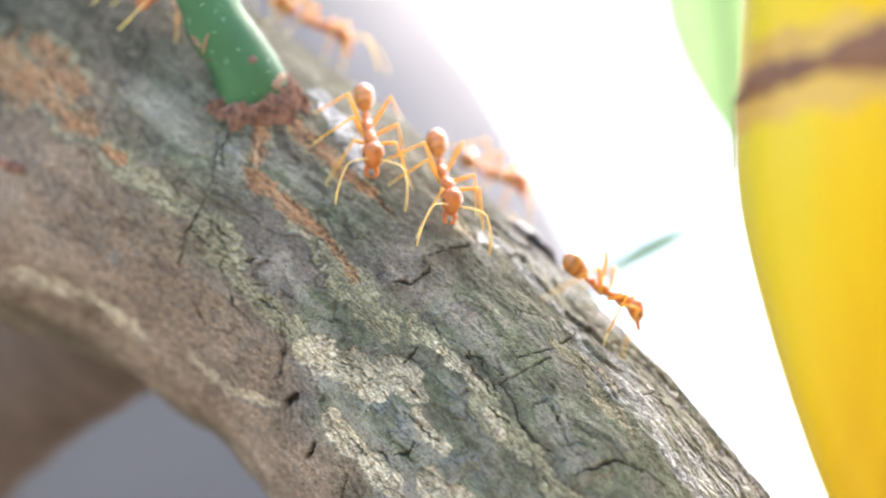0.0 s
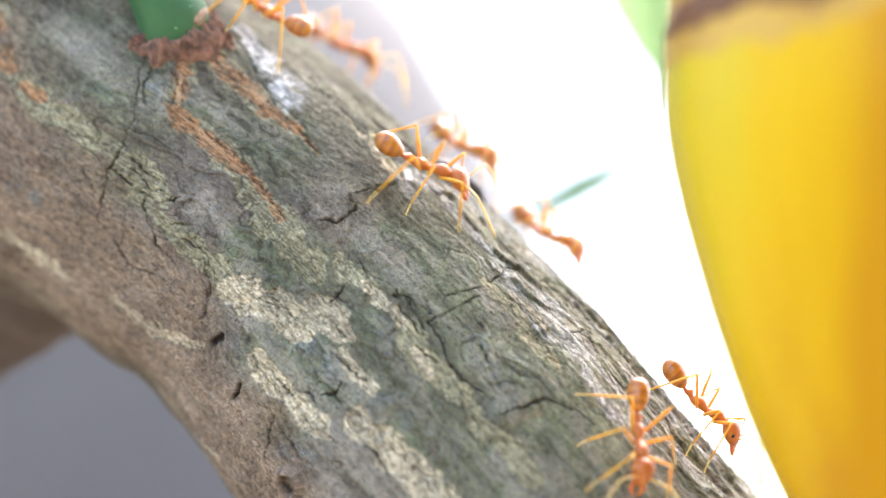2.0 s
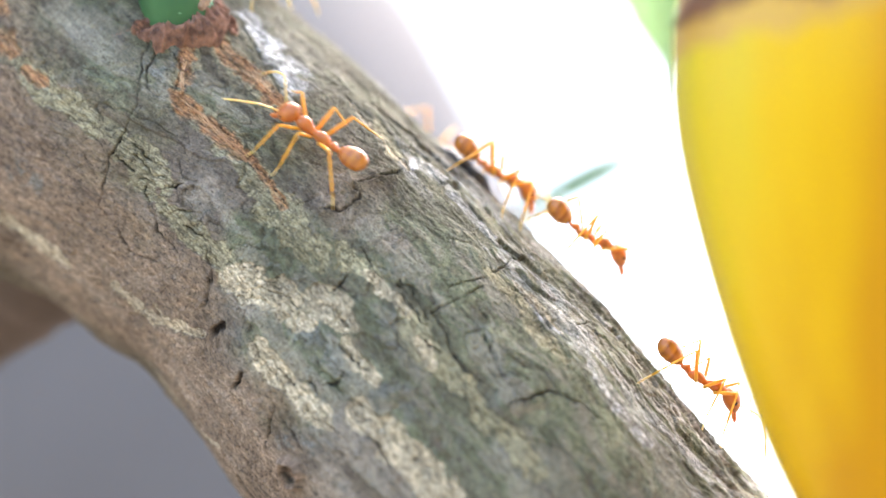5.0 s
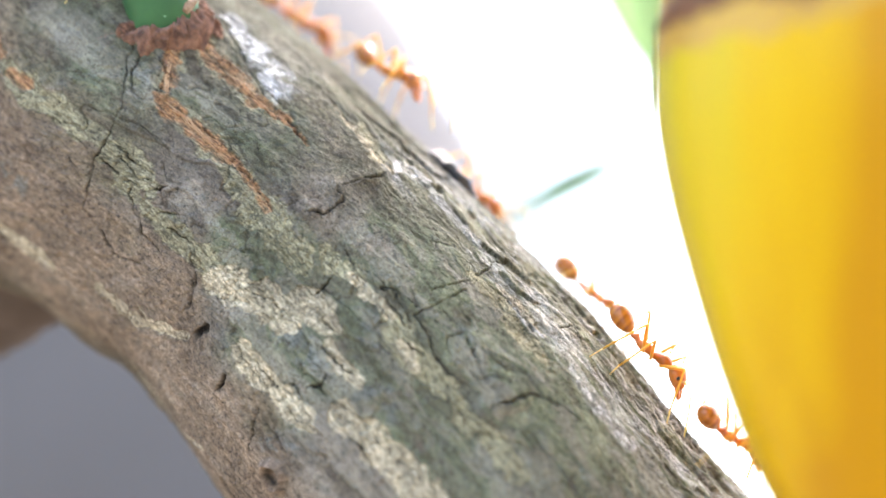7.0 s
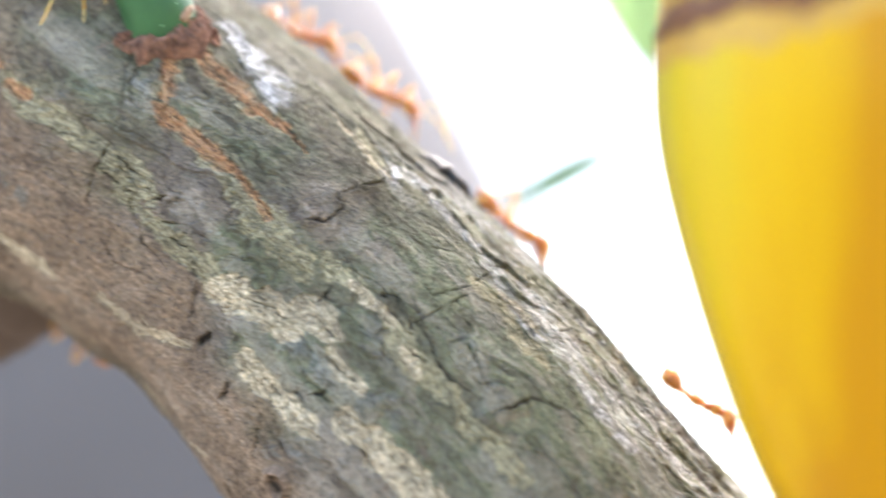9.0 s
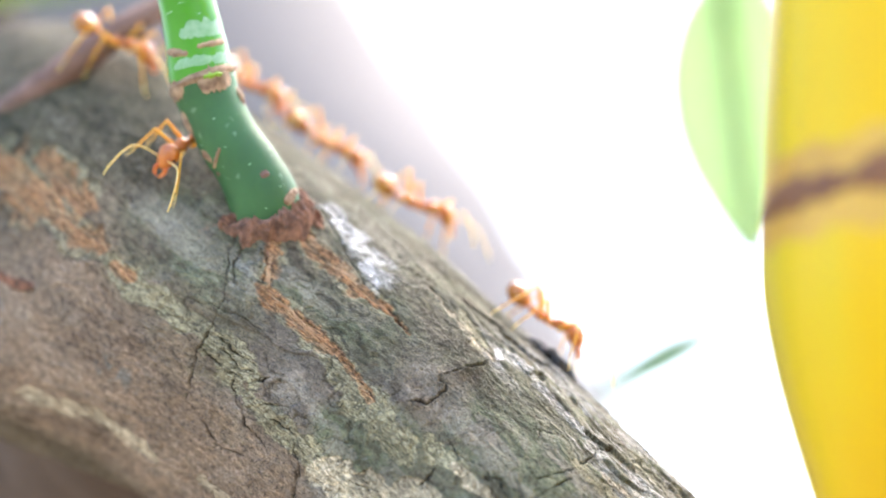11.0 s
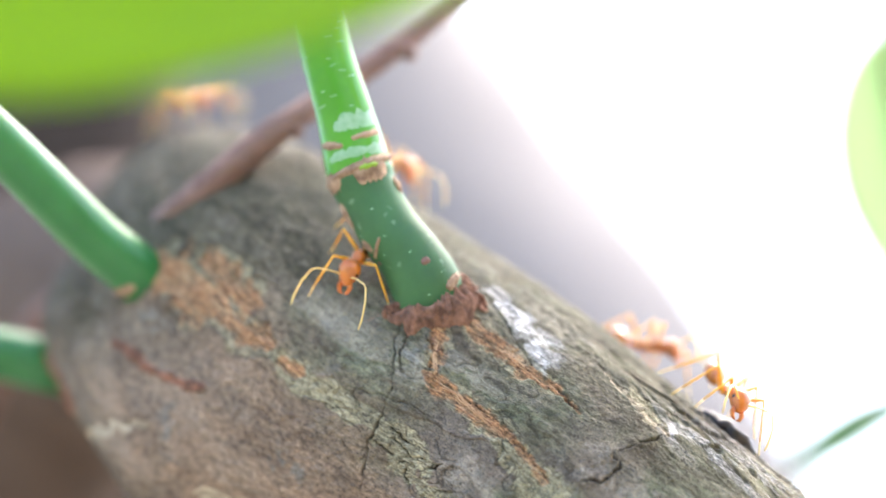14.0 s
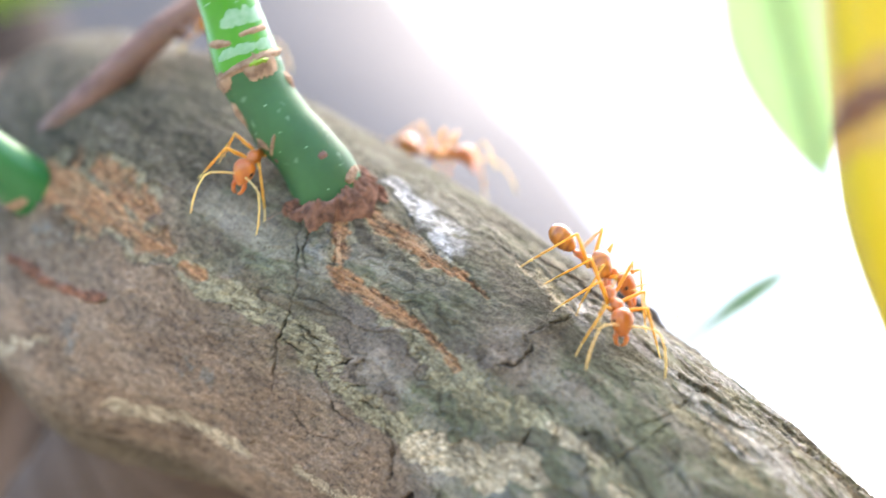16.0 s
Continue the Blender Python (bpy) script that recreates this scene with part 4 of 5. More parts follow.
for k in range(14):
    rnd = random.Random(900 + k)
    w, far = 2 * math.pi * k / 14 + rnd.uniform(-0.15, 0.15), rnd.uniform(0.7, 2.2)
    bark_strip([(394.7 + math.cos(w) * q, -9.35 + math.sin(w) * q) for q in (2.9, 3.1 + 0.3 * far, 3.1 + far)], rnd.uniform(0.3, 0.6), 950 + 7 * k, TORN)
for at, turn, wide, tall, proud, mat, name, label, tilt in (
        (6.05, 10, 200, 0.75, 0.4, CORK, "scar_ring", "brown corky ring round the stem", 0.4), (5.86, 26, 66, 2.1, 0.45, CORK, "leaf_scar", "round brown leaf scar", 0.05), (5.9, -58, 50, 1.7, 0.3, CORK, "leaf_scar", "round brown leaf scar", 0.0),
        (6.55, -40, 60, 0.7, 0.2, CORK, "bark_fleck", "", -0.25), (6.6, 40, 72, 0.55, 0.2, CORK, "bark_fleck", "", 0.1), (1.9, 55, 40, 0.9, 0.35, CORK, "bark_fleck", "", 0.25), (3.7, -40, 42, 0.4, 0.25, CORK, "bark_fleck", "", 0.5),
        (4.9, -74, 24, 2.6, 0.3, CORK, "bark_fleck", "", 0.0), (5.0, 78, 26, 1.6, 0.3, CORK, "bark_fleck", "", 0.0), (3.9, -58, 18, 1.2, 0.2, CORK, "bark_fleck", "", -0.2),
        (2.6, 22, 17, 0.7, 0.15, TWIG, "lenticel", "dark brown pore", 0.0), (1.6, -55, 14, 0.5, 0.15, TWIG, "lenticel", "dark brown pore", 0.0), (1.5, 38, 13, 0.45, 0.15, TWIG, "lenticel", "dark brown pore", 0.0), (3.3, -60, 10, 0.4, 0.1, TWIG, "lenticel", "dark brown pore", 0.0),
        (6.78, 24, 100, 2.2, 0.05, WAX, "wax_film", "pale waxy film", 0.0), (6.32, -8, 84, 1.1, 0.05, WAX, "wax_film", "pale waxy film", 0.1), (6.3, 58, 60, 1.3, 0.05, WAX, "wax_film", "pale waxy film", 0.0)):
    stem_patch(run, rad, at / 12, turn, wide, tall, proud, name, mat, main_shoot, label, int(at * 100) + turn, tilt)
stem_patch(run, rad, 6.0 / 12, 22, 34, 0.75, 0.8, "bud", BUD, main_shoot, "small lime green bud")
for k in range(9, 40):
    rnd = random.Random(300 + k)
    at = 1.4 + 0.4 * (k - 9) if k < 18 else 7.1 + 0.12 * (k - 18)
    stem_patch(run, rad, at / 12, rnd.uniform(-60, 60), rnd.uniform(4, 8) if k < 18 else rnd.uniform(10, 24), 0.13, 0.04, "wax_fleck", WAX, main_shoot, "", k, rnd.uniform(-0.1, 0.1))
second_shoot, run2, rad2 = shoot([(-41.6, 178.6, 16.2), (-43.4, 176.5, 18.2), (-46.2, 173.7, 21.1), (-48.3, 170.9, 23.9), (-50.7, 167.9, 27.1), (-53.4, 164.5, 30.6), (-56.0, 161.1, 34.0), (-62.0, 153.4, 41.9), (-71.6, 141.1, 54.5)],
                                 [2.7, 2.55, 2.45, 2.4, 2.35, 2.3, 2.25, 2.2, 2.0], "smooth green shoot growing from the branch at a slant", 6, STEM_MID)
stem_patch(run2, rad2, 0.115, -50, 70, 1.2, 0.2, "bark_fleck", CORK, second_shoot, "", 77)
shoot([(-46.0, 206.0, 9.0), (-55.0, 195.3, 10.7), (-59.9, 192.6, 12.1), (-64.7, 189.9, 13.3), (-69.0, 186.0, 14.5), (-84.0, 182.0, 18.0), (-100.0, 174.0, 24.0)], [2.8, 2.7, 2.6, 2.5, 2.4, 2.3, 2.1], "smooth green shoot growing sideways from the branch", 5, STEM_MID)

# ---- leaves ----
def leaf(name, base, tip, width, face, label, mat, sag=0.0, fold=0.12):
    """A pointed leaf blade with a midrib, from base to tip, its upper side towards face."""
    ob = new(name)
    ob.matrix_world = MM @ Matrix.Scale(1000, 4)
    tagged(ob, label, "leaf")
    b, t = Vector(base), Vector(tip)
    d = (t - b).normalized()
    nrm = (Vector(face) - d * Vector(face).dot(d)).normalized()
    sd = d.cross(nrm)
    length = (t - b).length
    n, m = 28, 8
    bm = bmesh.new()
    layers = []
    for off in (0.12, -0.12):
        rows = []
        for i in range(n + 1):
            x = i / n
            w = width * (math.sin(math.pi * x ** 0.8) ** 0.75) * 0.5 + 0.15
            row = []
            for j in range(-m, m + 1):
                y = j / m
                lift = fold * abs(y) * w + 0.02 * width * math.sin(9 * x + 2 * y) * abs(y) - sag * x * x * length
                row.append(bm.verts.new((b + d * (x * length) + sd * (y * w) + nrm * (lift + off)) * 0.001))
            rows.append(row)
        layers.append(rows)
    for rows in layers:
        for r0, r1 in zip(rows, rows[1:]):
            for j in range(2 * m):
                bm.faces.new((r0[j], r0[j + 1], r1[j + 1], r1[j]))
    up, dn = layers
    for i in range(n):
        for j in (0, 2 * m):
            bm.faces.new((up[i][j], up[i + 1][j], dn[i + 1][j], dn[i][j]))
    part("blade", bm, mat, ob)
    bm = bmesh.new()
    tube_mesh(bm, [b + d * (x * length) + nrm * (0.15 - sag * x * x * length) for x in np.linspace(-0.12, 0.97, 20)], np.linspace(0.9, 0.2, 20) * width / 30, 8)
    part("midrib", bm, LEAF_RIB, ob)
    return ob


leaf("near_leaf", (-45.1, 98.6, 26.2), (-2.4, 109.1, 28.9), 20.0, (0.05, -0.9, 0.45), "fresh light green leaf hanging close above the branch", LEAF, 0.02)
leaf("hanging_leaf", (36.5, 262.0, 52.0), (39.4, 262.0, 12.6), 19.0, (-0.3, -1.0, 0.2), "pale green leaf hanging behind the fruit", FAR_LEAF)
leaf("small_leaf", (35.0, 262.0, 3.8), (18.6, 262.0, -4.5), 6.3, (0.2, -0.6, 0.8), "small narrow green leaf in the distance", SMALL_LEAF, 0.03)
bare = new("leaf_stalk")
bare.matrix_world = PLACE
tagged(bare, "thin green stalk carrying the distant leaves", "stalk")
bm = bmesh.new()
run = spline([(33.6, 262.0, 2.9, 0.7), (37.2, 262.0, 5.6, 0.9), (39.4, 262.5, 9.0, 1.1), (40.0, 263.0, 15.0, 1.3), (39.0, 263.5, 26.0, 1.3), (37.6, 263.5, 40.0, 1.3), (36.5, 263.0, 52.0, 1.3), (38.0, 268.0, 110.0, 1.6), (44.0, 285.0, 240.0, 2.0)], 8)
tube_mesh(bm, run[:, :3], run[:, 3], 8)
part("stalk", bm, SMALL_LEAF, bare)

# ---- yellow fruit ----
fruit = new("yellow_fruit")
fruit.matrix_world = PLACE
tagged(fruit, "large ripe yellow fruit with a brown scar on its peel", "fruit")
FRUIT_AXIS = spline([(38.1, 143.0, 66.0, 8.4), (38.2, 142.0, 52.0, 12.5), (38.4, 141.0, 38.0, 15.3), (38.7, 140.0, 26.0, 16.8), (39.0, 139.5, 14.0, 17.8), (39.5, 139.0, 4.0, 18.6), (40.5, 138.5, -8.0, 16.8), (41.5, 138.0, -20.0, 13.5), (42.5, 137.5, -30.0, 9.0), (43.3, 137.2, -38.0, 4.0), (43.5, 137.1, -40.5, 0.6)], 10)


def fruit_skin(z, w, proud=0.0):
    x, y, r = (float(np.interp(-z, -FRUIT_AXIS[:, 2], FRUIT_AXIS[:, c])) for c in (0, 1, 3))
    rr = r * (1 + 0.016 * math.cos(5 * w + 0.6) + 0.006 * math.cos(11 * w)) + proud
    return Vector((x + rr * math.cos(w), y + rr * math.sin(w), z)) * 0.001


bm = bmesh.new()
rings = [[bm.verts.new(fruit_skin(z, 2 * math.pi * k / 96)) for k in range(96)] for z in FRUIT_AXIS[:, 2]]
for r0, r1 in zip(rings, rings[1:]):
    for k in range(96):
        bm.faces.new((r0[k], r0[(k + 1) % 96], r1[(k + 1) % 96], r1[k]))
bm.faces.new(rings[0])
bm.faces.new(rings[-1])
part("peel", bm, PEEL, fruit, "glossy yellow and orange peel")


def tall_up(name):
    return 0.1 if name == "peel_stain" else 0.3


def fruit_patch(name, mat, label, z0, z1, w0, w1, tall, seed):
    """A long scab on the peel from (z0, w0) to (z1, w1), w in degrees round the fruit."""
    rnd = random.Random(seed)
    bm = bmesh.new()
    rows = []
    for i in range(31):
        x = i / 30
        half = tall / 2 * (math.sin(math.pi * min(1, max(0.02, x))) ** 0.5) * (0.8 + 0.4 * rnd.random())
        rows.append([bm.verts.new(fruit_skin(z0 + (z1 - z0) * x + half * (j / 3 - 1), radians(w0 + (w1 - w0) * x), tall_up(name) * (1 - abs(j / 3 - 1)) + 0.02)) for j in range(7)])
    for r0, r1 in zip(rows, rows[1:]):
        for j in range(6):
            bm.faces.new((r0[j], r0[j + 1], r1[j + 1], r1[j]))
    part(name, bm, mat, fruit, label)


fruit_patch("peel_stain", PEEL_HALO, "brownish stain round the scar", 10.2, 13.4, 158, 262, 6.4, 5)
fruit_patch("peel_scar", PEEL_SCAR, "dark brown scar band", 10.6, 12.4, 172, 226, 2.8, 1)
fruit_patch("peel_scar", PEEL_SCAR, "dark brown scar band", 12.3, 13.4, 218, 248, 3.6, 2)
fruit_stalk = bmesh.new()
tube_mesh(fruit_stalk, [(38.4, 143.2, 65.0), (38.0, 145.0, 72.0), (36.0, 152.0, 90.0), (30.0, 170.0, 130.0), (20.0, 210.0, 260.0)], [2.4, 2.0, 1.8, 1.8, 2.0], 12)
part("stalk", fruit_stalk, TWIG, fruit)

# ---- distance ----
stem_back = new("tree_stem")
stem_back.matrix_world = PLACE
tagged(stem_back, "dark brown upright stem of the tree behind the branch", "tree trunk")
bm = bmesh.new()
run = spline([(-112.0, 470.0, -1420.0, 24.0), (-108.0, 400.0, -700.0, 20.0), (-96.0, 318.0, -110.0, 24.0), (-90.0, 304.0, 10.0, 27.0), (-89.0, 301.0, 38.0, 26.0), (-93.0, 304.0, 120.0, 20.0), (-110.0, 320.0, 420.0, 10.0)], 16)
tube_mesh(bm, run[:, :3], run[:, 3], 32, 1, 0.03, 21)
part("stem_bark", bm, STEM_BARK, stem_back)
for z, turn, size in ((26.0, -20, 4.0), (48.0, -48, 3.2), (6.0, -60, 3.6)):
    bm = bmesh.new()
    egg(bm, (-92.0 + 20 * math.sin(radians(-turn)), 302.0 - 20 * math.cos(radians(turn)), z), (size, size * 0.8, size * 1.5), (0, 0, turn), 16, 12, lambda c: 1 + 0.12 * math.sin(8 * c))
    part("stem_knot", bm, DARK_BARK, stem_back, "dark knot on the stem")

trunk = new("background_trunk")
trunk.matrix_world = MM @ Matrix.Scale(1000, 4)
tagged(trunk, "smooth pale grey tree trunk standing behind the branch", "tree trunk")
bm = bmesh.new()
run = spline([(-548.0, 660.0, 700.0, 130.0), (-258.0, 640.0, 200.0, 150.0), (-156.0, 630.0, 35.0, 155.0), (-78.0, 620.0, -110.0, 160.0), (0.0, 640.0, -420.0, 175.0), (20.0, 800.0, -1700.0, 230.0)], 10)
tube_mesh(bm, run[:, :3], run[:, 3], 48, 1, 0.02, 5)
part("trunk_bark", bm, FAR_BARK, trunk)
for at, turn, size in ((0.30, 30, 22.0), (0.48, -25, 26.0), (0.62, 35, 18.0)):
    x, y, z, rr = run[int(at * (len(run) - 1))]
    bm = bmesh.new()
    egg(bm, (x + 0.97 * rr * math.sin(radians(turn)), y - 0.97 * rr * math.cos(radians(turn)), z), (size * 1.2, size * 0.35, size * 0.7), (0, 40, turn), 18, 12)
    part("trunk_knot", bm, FAR_BARK, trunk)

bm = bmesh.new()
bmesh.ops.create_grid(bm, x_segments=40, y_segments=40, size=1500)
ground = part("ground", bm, SOIL)
tagged(ground, "dry bare ground far below the branch", "ground", kind="structure")


# ---- ants ----
def leg(parent, hip, femur, tibia, tarsus):
    """A leg of three runs from the hip: each run ends at the given place, in millimetres from the hip."""
    f, k, t = Vector(femur), Vector(tibia), Vector(tarsus)
    bm = bmesh.new()
    tube_mesh(bm, [(0, 0, 0), f * 0.15, f * 0.5, f * 0.85, f], [0.16, 0.13, 0.15, 0.12, 0.09], 8)
    upper = part("leg", bm, LIMB, parent)
    bm = bmesh.new()
    tube_mesh(bm, [f, f.lerp(k, 0.1), f.lerp(k, 0.6), k], [0.09, 0.075, 0.085, 0.06], 8)
    part("tibia", bm, LIMB, upper)
    bm = bmesh.new()
    tube_mesh(bm, [k, k.lerp(t, 0.3), k.lerp(t, 0.75), t, t + Vector((0.12, 0, 0.05))], [0.055, 0.05, 0.045, 0.045, 0.025], 8)
    part("tarsus", bm, ANTENNA, upper)
    upper.location = Vector(hip) * 0.001
    return upper


ANT_SIZE = 1.12


def weaver_ant(name):
    """An ant along x, head forward, its feet on z = 0; about 8.5 mm long."""
    ant = new(name)
    bm = bmesh.new()
    egg(bm, (-3.3, 0, 2.75), (1.2, 0.82, 0.8), (0, 14, 0), 18, 22, lambda c: (1.0 - 0.16 * c) * (1 - 0.035 * max(0.0, math.cos(c * 13.0)) ** 6))
    part("gaster", bm, AMBER_DARK, ant, "banded amber abdomen")
    bm = bmesh.new()
    tube_mesh(bm, [(-2.2, 0, 2.45), (-1.9, 0, 2.35), (-1.65, 0, 2.5), (-1.35, 0, 2.3), (-1.05, 0, 2.2)], [0.14, 0.2, 0.34, 0.2, 0.22], 12)
    part("petiole", bm, AMBER, ant)
    bm = bmesh.new()
    run = spline([(-1.35, 2.2, 0.2), (-0.95, 2.33, 0.43), (-0.5, 2.42, 0.46), (0.05, 2.36, 0.27), (0.45, 2.48, 0.36), (0.95, 2.62, 0.54), (1.35, 2.62, 0.44), (1.8, 2.56, 0.18)], 4)
    tube_mesh(bm, [(x, 0, z) for x, z, r in run], run[:, 2], 16, 0.92)
    part("thorax", bm, AMBER, ant)
    bm = bmesh.new()
    egg(bm, (2.55, 0, 2.45), (1.02, 0.82, 0.66), (0, 40, 0), 20, 16, lambda c: 1.0 - 0.26 * c)
    head = part("head", bm, AMBER, ant, "rounded reddish head")
    for sgn in (1, -1):
        bm = bmesh.new()
        egg(bm, (2.62, 0.70 * sgn, 2.56), (0.2, 0.12, 0.2), (0, 0, 0), 12, 10)
        part("eye", bm, EYE_BLACK, head, "small black eye")
        bm = bmesh.new()
        tube_mesh(bm, [(3.0, 0.32 * sgn, 1.95), (3.35, 0.44 * sgn, 1.66), (3.6, 0.32 * sgn, 1.36), (3.68, 0.06 * sgn, 1.24)], [0.2, 0.18, 0.13, 0.04], 10)
        part("mandible", bm, AMBER, head)
        bm = bmesh.new()
        tube_mesh(bm, [(2.95, 0.34 * sgn, 2.5), (3.5, 1.0 * sgn, 2.92), (4.1, 1.7 * sgn, 3.2), (4.45, 2.0 * sgn, 3.1), (5.25, 2.25 * sgn, 2.5), (6.1, 2.35 * sgn, 1.6), (6.6, 2.3 * sgn, 1.0)], [0.075, 0.06, 0.06, 0.07, 0.065, 0.08, 0.05], 8)
        part("antenna", bm, ANTENNA, head, "long bent pale antenna")
    for sgn in (1, -1):
        leg(ant, (1.05, 0.3 * sgn, 2.2), (1.2, 1.4 * sgn, 1.3), (2.2, 2.5 * sgn, -1.4), (2.6, 2.8 * sgn, -2.2))
        leg(ant, (0.2, 0.3 * sgn, 2.1), (0.0, 1.6 * sgn, 1.6), (-0.2, 2.9 * sgn, -1.3), (-0.1, 3.3 * sgn, -2.1))
        leg(ant, (-0.55, 0.3 * sgn, 2.1), (-1.4, 1.5 * sgn, 2.1), (-2.8, 2.7 * sgn, -1.1), (-3.2, 3.1 * sgn, -2.1))
    ant.scale = (ANT_SIZE,) * 3
    return tagged(ant, "orange weaver ant walking on the bark", "ant", "ants on the branch")


def footing(u, v, heading, height=0.0):
    """The pose of an ant standing on the branch, heading in degrees from the way down the branch's length."""
    p, out, tan = spot(u, v, height)
    out, tan = Vector(out), Vector(tan)
    out.normalize()
    tan = (tan - out * tan.dot(out)).normalized()
    sd = out.cross(tan)
    a = radians(heading)
    fwd = tan * math.cos(a) + sd * math.sin(a)
    m = (Matrix((fwd, out.cross(fwd), out)).transposed() @ Euler((0, radians(-11 * min(1.0, max(0.0, (-v - 62) / 20))), 0)).to_matrix()).to_4x4()
    m.translation = Vector(p) * 0.001
    return MM @ Matrix.Scale(1000, 4) @ m


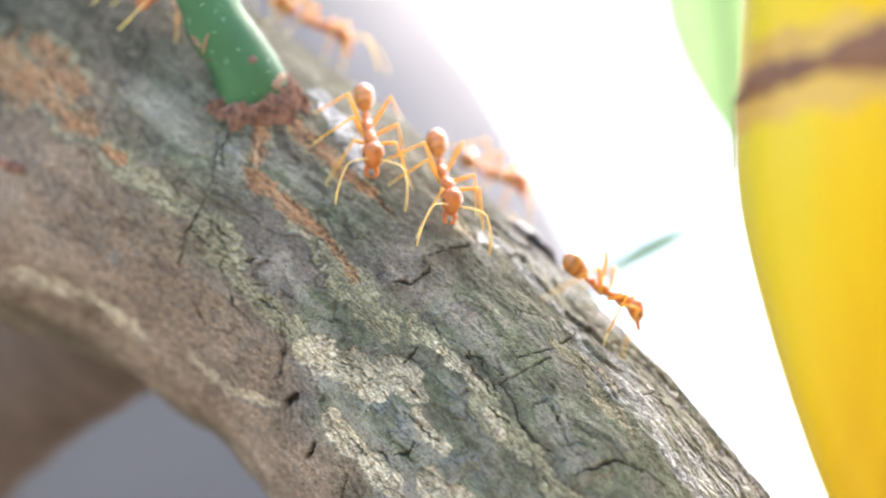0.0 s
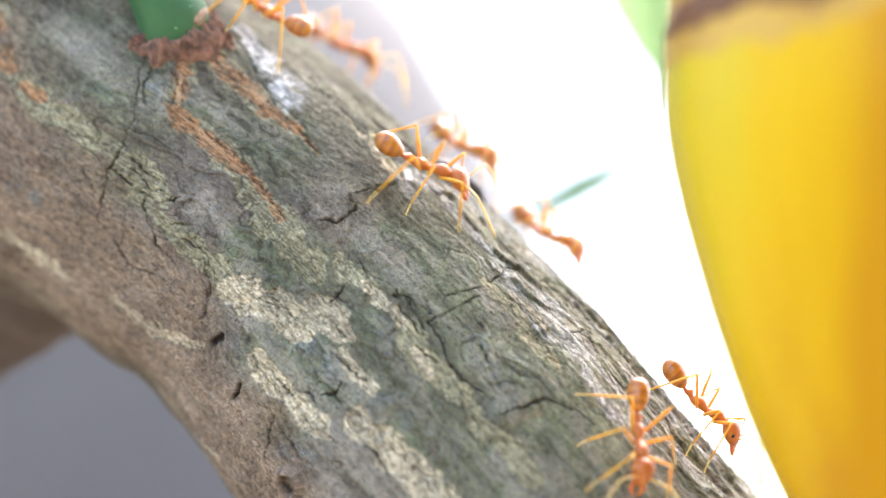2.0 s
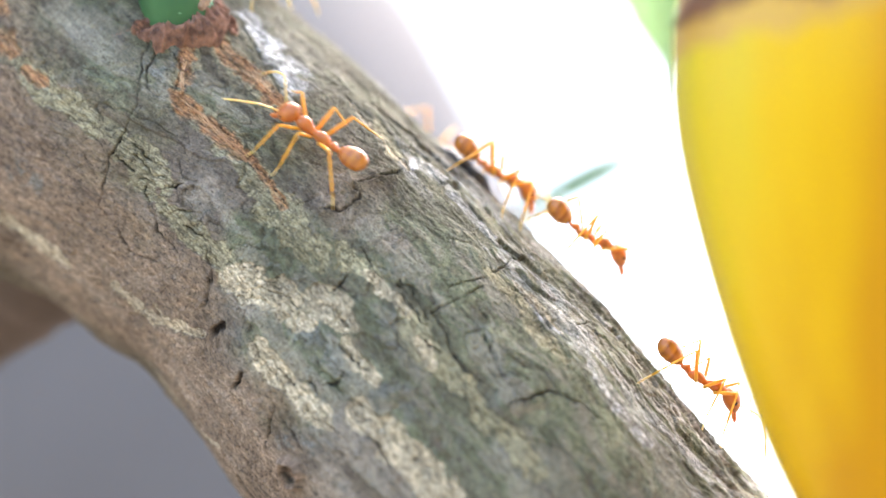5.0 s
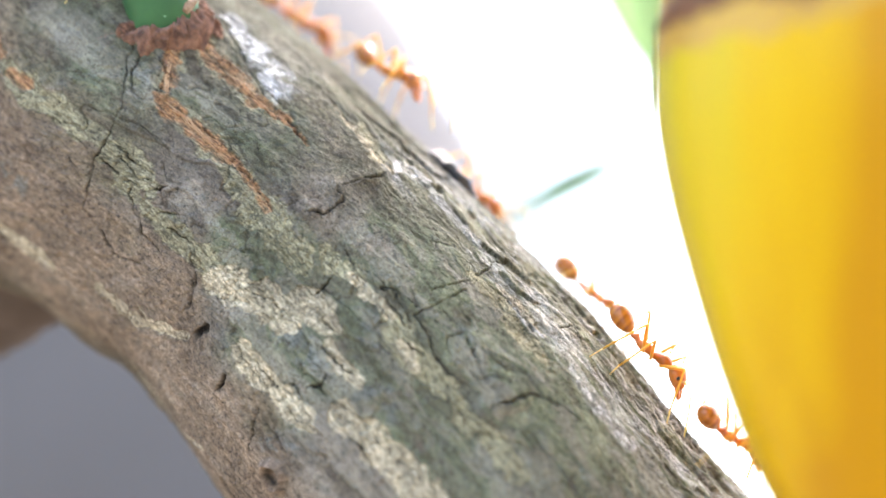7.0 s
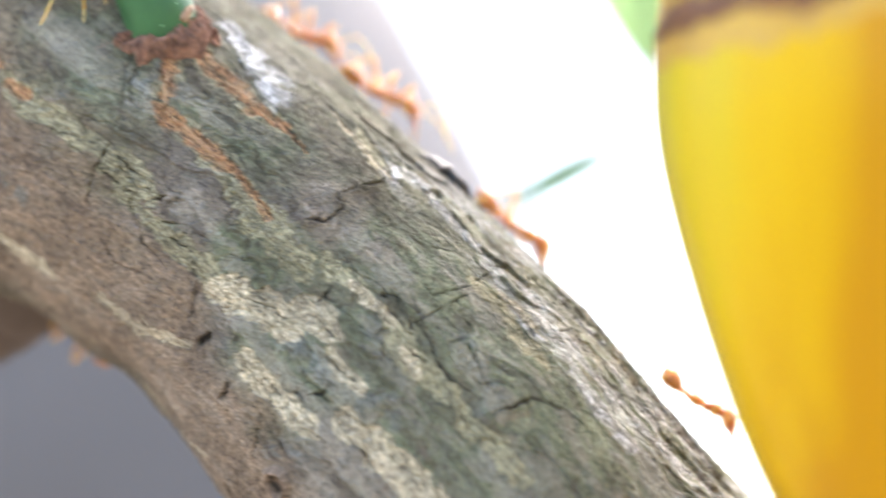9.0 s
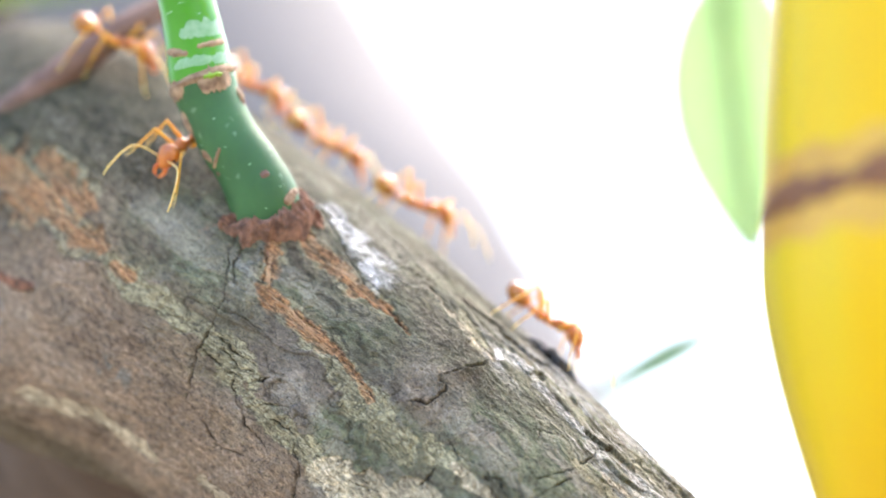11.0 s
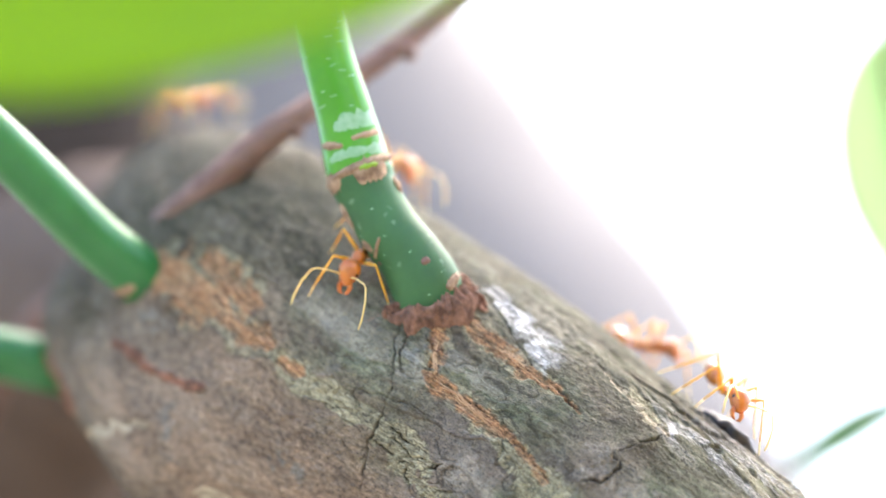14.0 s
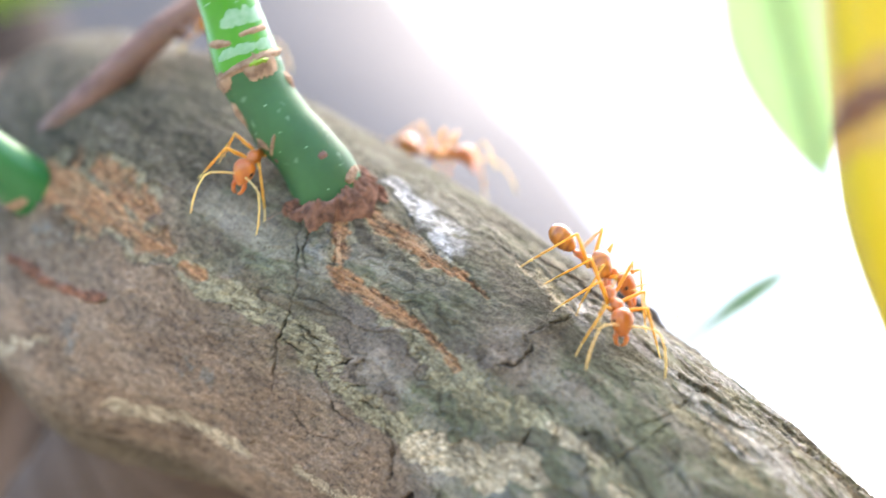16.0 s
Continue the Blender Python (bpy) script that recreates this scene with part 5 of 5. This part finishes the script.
TRACKS = [
    [(0, 385.5, -44.6, 138), (0.5, 381.1, -38.1, 178), (1, 376.8, -35.9, 200), (1.5, 376.5, -39.5, 208), (2, 372.9, -49.6, 215), (2.5, 366.2, -65.2, 218), (3, 365.2, -73, 210), (3.5, 364.2, -74.7, 205), (4, 363.6, -79.8, 219), (6.5, 354.1, -80.9, 189), (7, 350.8, -72, 180), (7.5, 350.2, -72.6, 180), (8, 349.6, -77.5, 167), (8.5, 348.5, -84.5, 145), (9, 344.9, -94.6, 152), (9.3, 339.1, -84, 180), (10.2, 320.2, -84, 180), (16, 275.9, -84, 180)],
    [(0, 379.4, -49.3, 144), (0.5, 381.1, -56.8, 138), (0.75, 383.1, -56.45, 90.5), (1, 385.1, -56.1, 43), (1.5, 389.7, -54.1, 13), (2, 391.2, -57.6, 5), (3, 400.4, -65, 0), (4.2, 403.9, -75, 60), (5.2, 396.8, -72, 130), (6.5, 383.4, -85, 152), (7, 382, -88, 155), (7.5, 383.4, -95, 165), (8, 386, -106, 180), (8.5, 384.7, -112, 185), (9, 383, -110.9, 174), (9.4, 383, -92, 190), (10, 379.9, -96.3, 155), (12.5, 363.4, -61, 206), (13.2, 350.6, -62, 180), (16, 297.5, -65, 180)],
    [(0, 380.4, -102.9, 155), (0.5, 379.5, -102.4, 144), (1, 376.3, -94.4, 147), (1.25, 373.15, -80.15, 198.5), (1.5, 370, -65.9, 250), (1.75, 367.85, -82.8, 204), (2, 365.7, -99.7, 158), (2.5, 358.6, -62.5, 191), (3, 358.6, -68.4, 187), (3.5, 348.4, -86.1, 196), (4, 347.7, -82.9, 182), (6.5, 345.4, -63.2, 234), (7, 341.2, -83.5, 220), (7.6, 333.7, -74, 180), (16, 275.9, -74, 180)],
    [(0, 364.5, -66.1, 215), (0.5, 355.5, -74.5, 187), (1, 350.2, -69.2, 182), (1.5, 347.2, -63.3, 183), (2, 345.7, -68.8, 186), (2.5, 344.2, -75.4, 220), (3, 340.4, -100, 196), (3.5, 331, -90, 180), (4.2, 320, -80, 180), (16, 265.7, -78, 180)],
    [(0, 325.9, -50, -30), (1, 345.6, -46.2, -32), (1.1, 346.05, -45.1, 11), (1.2, 346.5, -44, 54), (1.5, 348.7, -41, 97), (2, 347.3, -39.1, 136), (2.25, 349.35, -39.9, 95.5), (2.5, 351.4, -40.7, 55), (3, 357.6, -43.3, 5), (3.5, 365.8, -42.1, -7), (4, 365.8, -41, 10), (4.8, 376, -32, 8), (5.4, 387, -22, 4), (6, 398, -24, -20), (6.6, 406, -65, -40), (7.2, 408, -120, -20), (10, 402, -150, 60), (12, 402, -150, 140), (14.5, 398.5, -128, 180), (15, 396.4, -107.5, 170), (15.5, 394.6, -98, 156), (16, 394.2, -104.7, 163)],
    [(0, 383, -135, 180), (1.2, 378.6, -125, 190), (1.5, 375.9, -97.2, 142), (2, 375.6, -97.1, 154), (2.5, 375.6, -95.8, 152), (3, 375.2, -93.2, 154), (3.5, 375.2, -94.1, 158), (4, 373.7, -76.8, 227), (6.3, 362.6, -96, 180), (7, 358.2, -104, 180), (7.5, 362, -110, 185), (8, 361.5, -135, 190), (9.5, 352.7, -135, 180), (16, 297.5, -100, 180)],
    [(0, 408.9, -80, 180), (6, 393.2, -75, 180), (7, 392.6, -112, 200), (8, 392.2, -112, 180), (8.5, 392.9, -112, 175), (9, 391.4, -114, 175), (9.5, 384, -93.2, 136), (10, 384.6, -91, 168), (11, 389.5, -98, 180), (12.5, 398.1, -111.9, 172), (13, 391.3, -109.5, 153), (13.5, 386.6, -110.7, 148), (14, 383.9, -110.4, 153), (14.5, 382.7, -104.6, 134), (15, 381.5, -99.3, 136), (15.25, 379.45, -83.2, 188), (15.5, 377.4, -67.1, 240), (16, 375.5, -60.1, 188)],
    [(0, 420.8, -90, 180), (8.5, 410, -95, 180), (9.5, 406.6, -86, 180), (10, 403.9, -88, 180), (12.5, 385.2, -118, 195), (13, 376.4, -105.8, 149), (13.5, 375.6, -90.8, 142), (14, 374.5, -75.8, 134), (14.5, 374.7, -67.4, 121), (15, 374.7, -60.4, 123), (15.5, 373.2, -54.2, 127), (16, 372.3, -52, 143)],
    [(0, 407.3, -45, 90), (9.5, 402.6, -35.4, 82), (10, 403.7, -36.8, 87), (12.5, 400.8, -31, 104), (13, 400.2, -33.2, 99), (14, 400.3, -33, 107), (14.5, 400.4, -32.6, 105), (15, 400.6, -34, 103), (15.5, 400.5, -33.6, 102), (16, 400.1, -32.9, 100)],
    [(0, 424.6, -60, 200), (12.3, 414.6, -41.4, 207), (12.7, 415.4, -33, 201), (13.1, 424.3, -44, 195), (13.5, 438, -60, 195), (14, 433.5, -68, 190), (14.5, 428.6, -72, 180), (16, 416.9, -74, 180)],
    [(0, 432.7, -85, 180), (12, 410.6, -88, 180), (14.5, 414, -86, 164), (15, 409, -88, 175), (15.5, 406.3, -85.3, 158), (15.8, 404.5, -115, 180), (16, 403.5, -130, 180)],
    [(0, 342.3, 92, 0), (7.5, 354.7, 88, 0), (8, 366.5, 88, 0), (8.2, 379, 88, 0), (8.4, 385.2, 88, 0), (8.8, 391, 92, 0), (9.2, 396, 130, 10), (16, 432.7, 150, 0)],
    [(0, 400.2, -90, 190), (0.4, 394, -92, 190), (0.8, 388, -100, 190), (1.2, 384.9, -112, 190), (2, 388.5, -105, 180), (3, 391.5, -94, 175), (3.5, 387.6, -94, 180), (4, 384, -120, 180), (6, 376.2, -120, 180), (8, 371, -112, 180), (8.5, 369.4, -98, 180), (9, 368, -112, 180), (9.4, 367, -135, 180), (16, 352.7, -140, 180)],
]


HIPS = [(1.05, 0.3, 2.2), (0.2, 0.3, 2.1), (-0.55, 0.3, 2.1), (1.05, -0.3, 2.2), (0.2, -0.3, 2.1), (-0.55, -0.3, 2.1)]


def stride(rows, number):
    """Rows of time and stride phase: the legs turn over with the way that the ant has gone."""
    times = np.round(np.arange(0, 16.01, 0.1), 1)
    keys = np.array(rows, float)
    u, v, a = (np.interp(times, keys[:, 0], keys[:, c]) for c in (1, 2, 3))
    gone = np.r_[0, np.cumsum(np.hypot(np.diff(u), np.diff(v) * 0.27) + np.abs(np.diff(a)) * 0.03)]
    return [(t, 2 * math.pi * (g / 5.5) + number * 1.7, bool(325 < x < 445)) for t, g, x in zip(times.tolist(), gone.tolist(), u.tolist())]


def motions():
    for number, (ob, rows) in enumerate(ANTS):
        walk(ob, [(t, footing(u, v, a)) for t, u, v, a in rows])
        beat = [(t, ph) for i, (t, ph, near) in enumerate(stride(rows, number)) if near or i % 10 == 0]
        legs = [c for c in ob.children if c.name.startswith("leg")]
        for i, limb_part in enumerate(legs):
            side_sign = 1 if i < 3 else -1
            shift = 0.0 if i in (0, 2, 4) else math.pi
            hx, hy, hz = HIPS[i]
            walk(limb_part, [(t, pose(hx / 1000, hy / 1000, hz / 1000) @ pose(0, 0, 0, side_sign * max(0.0, 9 * math.cos(ph + shift)), 0, side_sign * 17 * math.sin(ph + shift))) for t, ph in beat])
        head = [c for c in ob.children if c.name.startswith("head")][0]
        for i, feeler in enumerate(c for c in head.children if c.name.startswith("antenna")):
            pivot = pose(0.00295, (0.0004, -0.0004)[i], 0.00255)
            walk(feeler, [(t / 2, pivot @ pose(0, 0, 0, 5 * math.sin(t * 1.7 + number + 2 * i), 9 * math.sin(t * 2.3 + 2 * number + i), 14 * math.sin(t * 1.9 + 1.3 * number + 4 * i)) @ pivot.inverted()) for t in range(33)])


first = weaver_ant("weaver_ant")
ANTS = [(first if i == 0 else copy_thing(first, Matrix.Identity(4)), rows) for i, rows in enumerate(TRACKS)]
motions()
